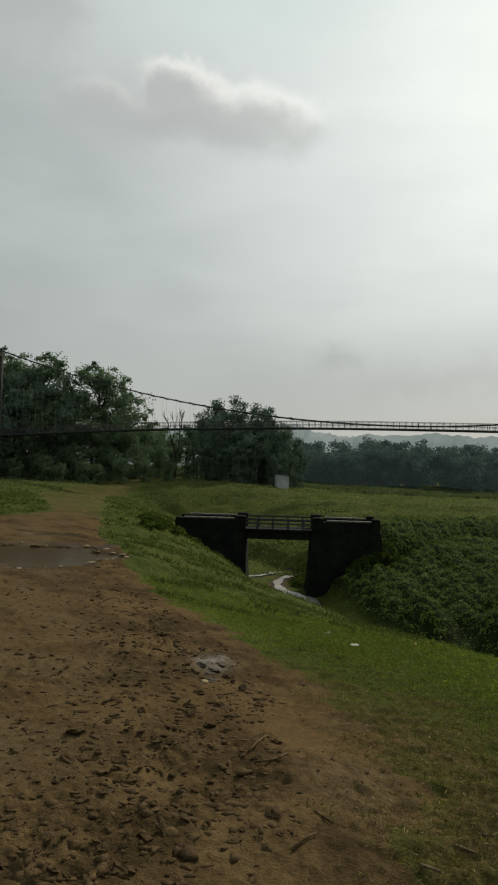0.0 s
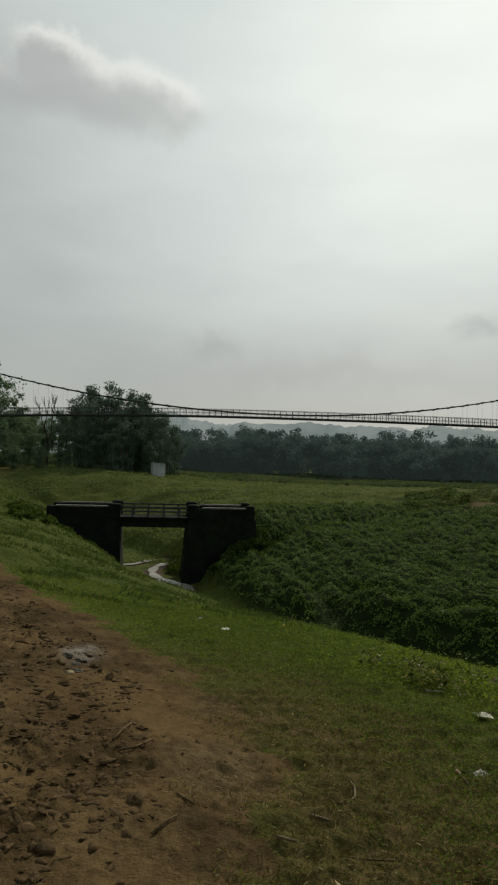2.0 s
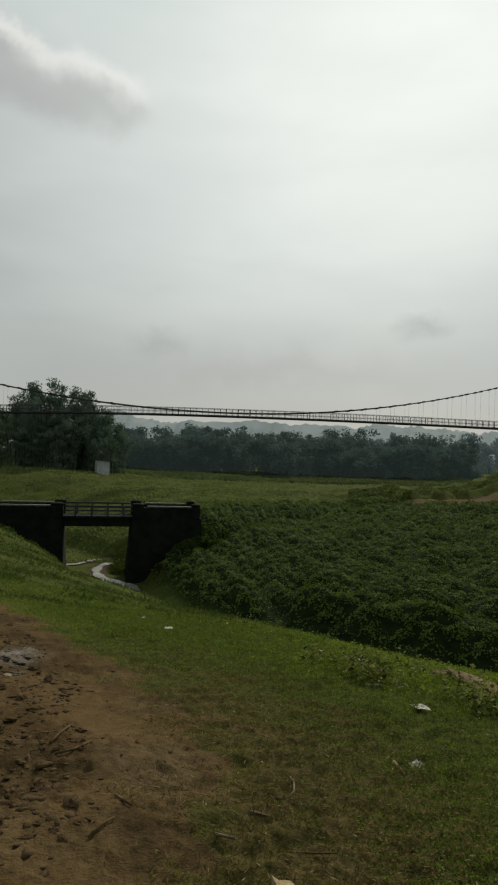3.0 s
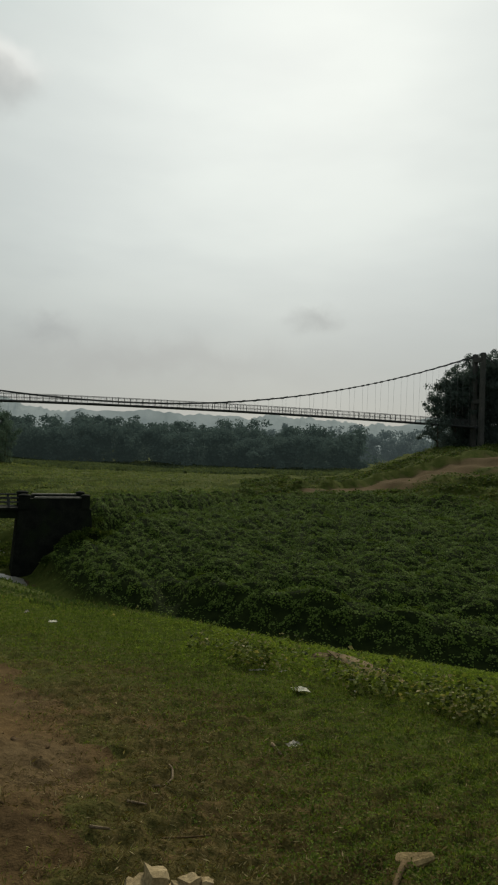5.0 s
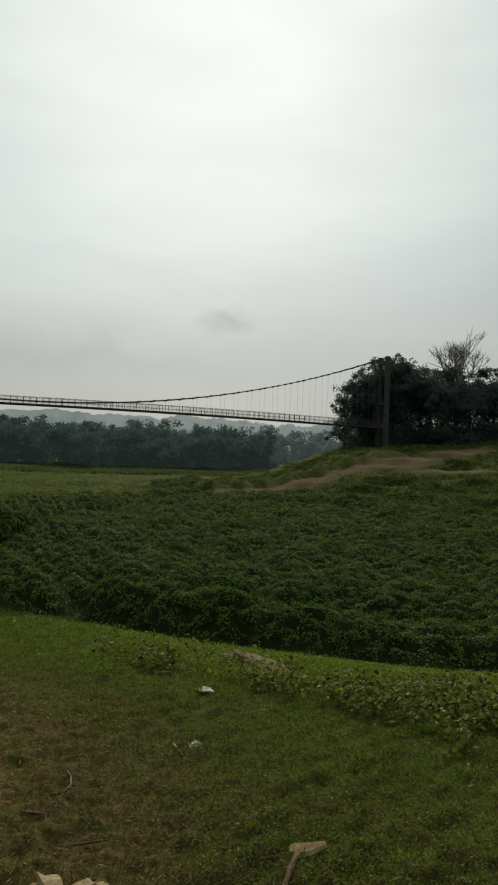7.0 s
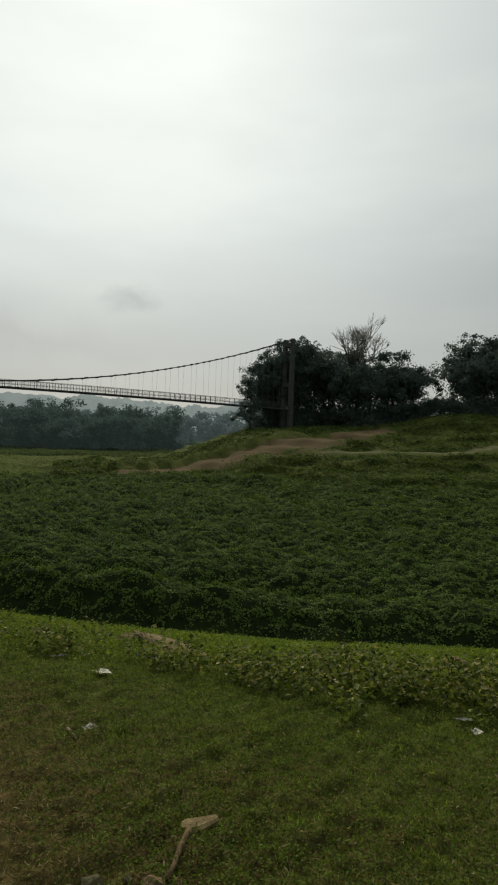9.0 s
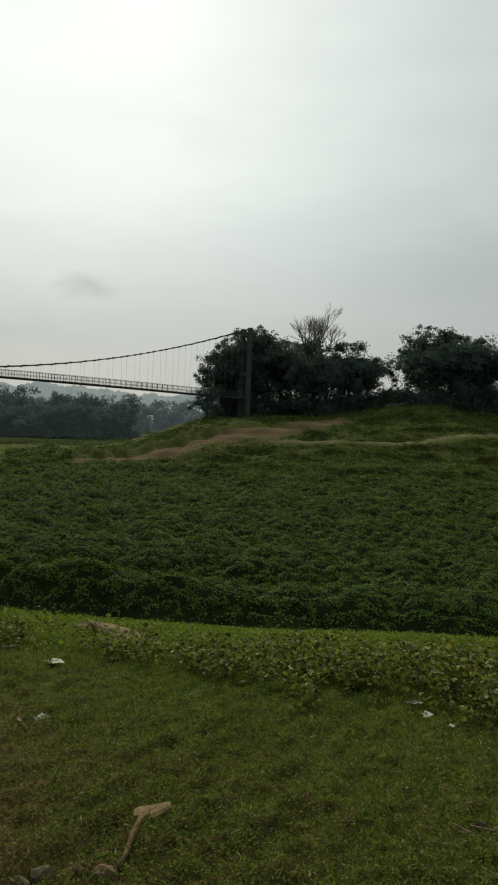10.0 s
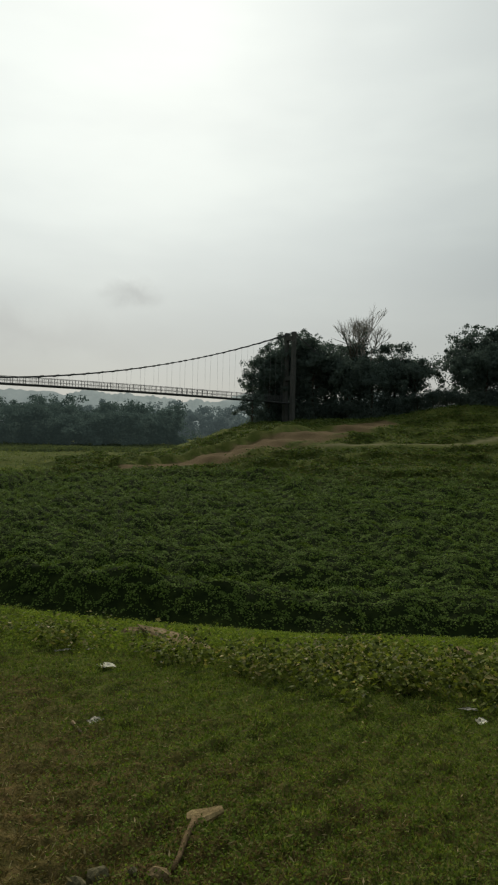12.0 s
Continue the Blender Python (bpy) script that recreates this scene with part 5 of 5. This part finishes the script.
# ---- stones, clods and litter ----
def stone(name, x, y, size, mat, label, category, seed, turn=0.0, cuts=2, sink=0.25, rough=0.3, group="", kind=""):
    rng = np.random.RandomState(seed)
    ob = part(name, lump(rng, size, rough, cuts), mat, None)
    ob.matrix_basis = pose(x, y, z_at(x, y) + size[2] * (0.3 - sink), 0, 0, turn)
    return tagged(ob, label, category, group, kind)


def clods():
    """Lumps of dried mud thrown up on the track: larger ones singly, crumbs as one."""
    rng = np.random.RandomState(105)
    protos = []
    for k in range(9):
        ob = part("mud_clod", lump(rng, (1.0, rng.uniform(0.5, 0.85), rng.uniform(0.26, 0.42)), 0.8, 2), CLOD, None)
        protos.append(ob)
    made = 0
    while made < 300:
        r = 2.3 + 11 * rng.uniform(0, 1) ** 1.25
        a = math.radians(rng.uniform(-27, 14))
        x, y = r * math.sin(a), r * math.cos(a)
        mask, edge = track_mask(np.array([x]), np.array([y]))
        lane = math.exp(-(((x - float(edge[0]) + 1.15) / 0.7) ** 2)) + 0.1
        if mask[0] < 0.8 or x > float(edge[0]) - 0.42 or rng.uniform() > lane:
            continue
        s = float(np.clip(rng.lognormal(-2.85, 0.42), 0.03, 0.14))
        src = protos[made % 9]
        ob = src if made < 9 else src.copy()
        if made >= 9:
            scene.collection.objects.link(ob)
        ob.matrix_basis = Matrix.LocRotScale((x, y, z_at(x, y) + s * 0.05), Euler((rng.normal() * 0.25, rng.normal() * 0.25, rng.uniform(0, 6.28))), (s, s, s * rng.uniform(0.7, 1.1)))
        tagged(ob, "dry dark brown clod of mud on the track", "clod", "mud clods on the track")
        made += 1
    bits = []
    for _ in range(15000):
        r = 2.0 + 15 * rng.uniform(0, 1) ** 1.05
        a = math.radians(rng.uniform(-30, 16))
        bits.append((r * math.sin(a), r * math.cos(a)))
    xy = np.array(bits)
    mask, edge = track_mask(xy[:, 0], xy[:, 1])
    lane = np.exp(-(((xy[:, 0] - edge + 1.1) / 0.9) ** 2)) + 0.2
    near_water = np.exp(-(((puddle_far(xy[:, 0], xy[:, 1], PUDDLES[0]) - 1.12) / 0.1) ** 2)) * 1.5
    xy = xy[(mask > 0.6) & (rng.uniform(0, 1, len(xy)) < 0.12 + smooth01(edge - xy[:, 0], 0.3, 0.6)) & (rng.uniform(0, 1, len(xy)) < np.maximum(lane, near_water)) & (puddle_far(xy[:, 0], xy[:, 1], PUDDLES[0]) > 1.0)]
    z = ground_z(xy[:, 0], xy[:, 1])
    ico = bmesh.new()
    bmesh.ops.create_icosphere(ico, subdivisions=1, radius=0.5)
    base = np.array([tuple(v.co) for v in ico.verts])
    tri = np.array([[v.index for v in f.verts] for f in ico.faces])
    ico.free()
    vs, fs = [], []
    for k, ((x, y), zz) in enumerate(zip(xy, z)):
        s = np.clip(rng.lognormal(-3.7, 0.55), 0.008, 0.075)
        turn = rng.uniform(0, 6.283)
        c, d = math.cos(turn), math.sin(turn)
        q = base * (1 + rng.normal(size=(len(base), 1)) * 0.42) * s * [rng.uniform(0.9, 2.1), rng.uniform(0.6, 1.2), rng.uniform(0.25, 0.5)]
        vs.append(np.stack([q[:, 0] * c - q[:, 1] * d + x, q[:, 0] * d + q[:, 1] * c + y, q[:, 2] + zz - s * 0.04], 1))
        fs.append(tri + k * len(base))
    ob = solid("crumb", np.concatenate(vs), np.concatenate(fs), CLOD)
    tagged(ob, "small crumbs of dried mud scattered over the track", "crumbs", kind="stuff")


def stick(points, radius, mat, label, lift=0.012):
    pts = [Vector((x, y, z_at(x, y) + lift)) for x, y in points]
    v, f = tube(pts, [radius * (1 - 0.35 * k / (len(pts) - 1)) for k in range(len(pts))], 6)
    ob = solid("stick", v, f, mat, smooth=True)
    return tagged(ob, label, "stick")


def scrap(name, x, y, wide, deep, mat, label, category, turn, seed, curl=0.03):
    """A crumpled bit of sheet lying in the grass."""
    rng = np.random.RandomState(seed)
    bm = bmesh.new()
    rim = [1 + 0.22 * rng.normal() for _ in range(14)]

    def spot(q, k):
        a = 6.283 * k / 14
        u, v = math.cos(a) * q * rim[k % 14] * 0.5, math.sin(a) * q * rim[k % 14] * 0.5
        return bm.verts.new((wide * u, deep * v, 0.016 + curl * (0.5 * noise.noise(Vector((u * 5, v * 5, seed))) + 0.35 * q * q * rng.uniform(0, 0.6))))
    rows = [[spot(q, k) for k in range(14)] for q in (0.25, 0.5, 0.75, 1.0)]
    bm.faces.new(rows[0])
    for lo, hi in zip(rows[:-1], rows[1:]):
        for k in range(14):
            bm.faces.new((lo[k], hi[k], hi[(k + 1) % 14], lo[(k + 1) % 14]))
    made = bmesh.ops.solidify(bm, geom=bm.faces[:], thickness=0.004)
    ob = part(name, bm, mat, None, smooth=True)
    ob.matrix_basis = pose(x, y, z_at(x, y) + 0.012, 0, 0, turn)
    return tagged(ob, label, category)


clods()


def broken_rock(x, y, chunks, label, seed):
    """Angular, cracked chunks lying together."""
    rng = np.random.RandomState(seed)
    bm = bmesh.new()
    for dx, dy, wide, deep, tall, turn in chunks:
        one = bmesh.new()
        bmesh.ops.create_cube(one, size=1.0)
        bmesh.ops.subdivide_edges(one, edges=one.edges[:], cuts=2, use_grid_fill=True)
        off = Vector(rng.uniform(-20, 20, 3))
        tall *= 0.9
        m = pose(dx, dy, tall * 0.28, rng.normal() * 5, rng.normal() * 5, turn)
        for v in one.verts:
            k = 1 + 0.42 * noise.noise(v.co * 1.7 + off) + 0.16 * noise.noise(v.co * 6 + off)
            q = Vector((v.co.x, v.co.y, v.co.z)) * (1.0 if max(abs(v.co.x), abs(v.co.y), abs(v.co.z)) * 2 < 1.01 and sum(abs(c) > 0.49 for c in v.co) < 2 else 0.93)
            v.co = m @ Vector((q.x * wide * k, q.y * deep * k, q.z * tall * k))
        me = bpy.data.meshes.new("chunk")
        one.to_mesh(me)
        one.free()
        bm.from_mesh(me)
        bpy.data.meshes.remove(me)
    ob = part("rock", bm, PALE_ROCK, None)
    ob.matrix_basis = pose(x, y, z_at(x, y))
    return tagged(ob, label, "rock")


broken_rock(0.80, 2.545, ((0.0, 0.0, 0.085, 0.10, 0.11, 6), (-0.075, 0.01, 0.075, 0.09, 0.075, -14), (0.02, -0.07, 0.12, 0.07, 0.06, 20)), "broken pale yellowish rock half sunk in turf", 7)
broken_rock(0.93, 2.50, ((0.0, 0.0, 0.07, 0.06, 0.07, 30), (0.055, -0.01, 0.05, 0.05, 0.05, -10), (-0.05, -0.02, 0.045, 0.06, 0.055, 12), (0.02, -0.06, 0.09, 0.06, 0.04, 5)), "crumbled pale yellowish lump beside the larger rock", 8)
stone("stone", 1.335, 2.31, (0.10, 0.085, 0.095), STONE, "small grey stone lying in the turf", "stone", 9, 20, group="small stones by the stick")
stone("stone", 1.24, 2.30, (0.07, 0.08, 0.07), STONE, "small grey stone lying in the turf", "stone", 10, 70, group="small stones by the stick")
stone("stone", 1.43, 2.22, (0.045, 0.04, 0.04), STONE, "small grey stone lying in the turf", "stone", 11, 10, group="small stones by the stick")
stone("stone", 1.515, 2.165, (0.095, 0.065, 0.06), BROWN_ROCK, "small brownish stone at the foot of a stick", "stone", 12, 120, group="small stones by the stick")
stone("earth_slab", 4.16, 6.62, (1.5, 0.36, 0.14), BROWN_ROCK, "long brown slab of earth among the weeds", "slab", 13, -86, 3, 0.14, 0.3)
stone("earth_slab", 4.01, 7.48, (0.36, 0.2, 0.13), BROWN_ROCK, "brown lump of earth among the weeds", "slab", 14, -20, 3, 0.15, 0.3)
stone("stone", 6.23, 4.44, (0.28, 0.2, 0.2), BROWN_ROCK, "brown stone half hidden in the weeds", "stone", 15, 0, 2, 0.1)
rng_s = np.random.RandomState(61)
for k in range(6):
    s_ = rng_s.uniform(0.05, 0.14)
    stone("stone", -0.62 + rng_s.normal() * 0.16, 6.55 + rng_s.normal() * 0.28, (s_, s_ * rng_s.uniform(0.6, 1.0), s_ * 0.28), WET_STONE, "flat wet grey stone bedded in the track", "stone", 500 + k, rng_s.uniform(0, 180), 2, 0.2, 0.6, "wet stones in the track")
rng_p = np.random.RandomState(83)
for k in range(52):
    a_ = 6.283 * (k + rng_p.uniform(-0.4, 0.4)) / 52
    p_ = PUDDLES[0]
    q_ = next(q for q in np.arange(0.5, 1.6, 0.02) if float(puddle_far(np.array([p_[0] + q * p_[2] * math.cos(a_)]), np.array([p_[1] + q * p_[3] * math.sin(a_)]), p_)[0]) > 0.98)
    s_ = rng_p.uniform(0.05, 0.16)
    stone("stone", p_[0] + q_ * p_[2] * math.cos(a_), p_[1] + q_ * p_[3] * math.sin(a_), (s_ * 1.5, s_, s_ * 0.5), BROWN_ROCK if k % 3 else PALE_ROCK, "small muddy pebble at the rim of the puddle", "stone", 700 + k, rng_p.uniform(0, 180), 1, 0.15, 0.5, "pebbles round the puddle")
stone("stone", -0.64, 6.03, (0.09, 0.06, 0.05), PALE_ROCK, "small pale stone on the track", "stone", 17, 30)


def board():
    """A split piece of wood, blunt at one end and tapered at the other, tilted over a stick's end."""
    g = thing("wooden_board", pose(1.905, 2.465, z_at(1.9, 2.465) + 0.024, 12, -2, -10), "weathered tan board propped on a stick in the grass", "board")
    bm = bmesh.new()
    rows = []
    for k in range(13):
        u = k / 12
        half = 0.042 * min(1.0, math.sqrt(u / 0.12 + 0.08)) * (1 - 0.55 * max(0.0, u - 0.35) / 0.65) if u < 1 else 0.018
        x, lift = -0.088 + 0.168 * u, 0.001 * math.sin(u * 9) + 0.010 * u * u
        thick = 0.011 - 0.004 * u
        rows.append([bm.verts.new((x, half * v, lift + w_ * thick - 0.004 * abs(v))) for v, w_ in ((-1, -1), (-1, 0.6), (-0.45, 1.1), (0.3, 0.85), (1, 0.7), (1, -1))])
    for lo, hi in zip(rows[:-1], rows[1:]):
        for k in range(6):
            bm.faces.new((lo[k], lo[(k + 1) % 6], hi[(k + 1) % 6], hi[k]))
    bm.faces.new(rows[0])
    bm.faces.new(rows[-1][::-1])
    bmesh.ops.recalc_face_normals(bm, faces=bm.faces[:])
    part("plank", bm, BOARD, g)


board()
stick([(1.838, 2.45), (1.785, 2.395), (1.705, 2.305), (1.64, 2.235), (1.57, 2.165)], 0.0155, DARK_TWIG, "thick dry stick lying against a wooden board", 0.02)
stick([(1.01, 3.51), (1.08, 3.53), (1.14, 3.60), (1.16, 3.68), (1.16, 3.76)], 0.008, TWIG, "curled pale dry twig on thin turf")
stick([(-0.16, 4.24), (-0.12, 4.45), (-0.07, 4.71)], 0.009, DARK_TWIG, "short dry stick on the track")
stick([(-0.12, 4.09), (-0.03, 4.13), (0.08, 4.35)], 0.008, DARK_TWIG, "straight dry stick on the track")
stick([(0.08, 3.07), (0.14, 3.15), (0.19, 3.20)], 0.007, DARK_TWIG, "bent dry stick on the track")
stick([(0.20, 3.45), (0.27, 3.30)], 0.008, DARK_TWIG, "short dry stick at the track's edge")
stick([(0.62, 3.02), (0.70, 2.98)], 0.008, TWIG, "short pale splinter on the turf")
stick([(0.84, 3.32), (0.93, 3.28)], 0.007, TWIG, "short pale splinter on the turf")
stick([(1.92, 4.08), (1.87, 3.82)], 0.012, TWIG, "short grey piece of wood in the grass")
scrap("paper_scrap", 1.02, 9.52, 0.13, 0.12, SCRAP, "white scrap of litter in the grass", "litter", 20, 21)
scrap("paper_scrap", 2.72, 5.37, 0.17, 0.13, SCRAP, "white curled scrap of litter in the grass", "litter", -25, 22, 0.05)
scrap("plastic_packet", 2.05, 4.04, 0.125, 0.10, FOIL, "crumpled grey plastic packet in the grass", "litter", -10, 23, 0.06)
scrap("paper_scrap", 4.18, 2.70, 0.10, 0.08, SCRAP, "crumpled white scrap at the edge of the weeds", "litter", 40, 24, 0.07)
scrap("plastic_packet", 4.26, 2.85, 0.12, 0.055, FOIL, "grey plastic strip at the edge of the weeds", "litter", -35, 25, 0.02)
scrap("paper_scrap", 4.08, 2.43, 0.045, 0.04, SCRAP, "tiny white scrap in the grass", "litter", 0, 26, 0.02)
# flat dark lump put in place of a small hollow of dark soil
stone("soil_lump", 3.06, 1.58, (0.30, 0.13, 0.04), DARK_SOIL, "flat dark lump of soil standing in for a hollow in the grass", "soil", 18, -38, 3, 0.2, 0.7)
stick([(2.90, 1.62), (2.93, 1.56), (2.92, 1.52)], 0.004, TWIG, "pale thin root over dark soil", 0.03)
stick([(2.98, 1.58), (3.02, 1.50), (3.06, 1.49)], 0.004, TWIG, "pale thin root over dark soil", 0.03)
stick([(0.92, 2.93), (1.02, 2.88), (1.12, 2.84)], 0.005, DARK_TWIG, "thin dark twig on the turf")
scrap("plastic_strip", 2.70, 6.32, 0.17, 0.04, FOIL, "pale crumpled strip of litter at the edge of the weeds", "litter", -20, 27, 0.03)
scrap("plastic_strip", 2.98, 6.36, 0.12, 0.035, FOIL, "pale crumpled strip of litter at the edge of the weeds", "litter", 10, 28, 0.03)
scrap("plastic_packet", 0.74, 10.88, 0.20, 0.10, FOIL, "crumpled grey plastic packet on the grassy bank", "litter", 50, 29, 0.08)
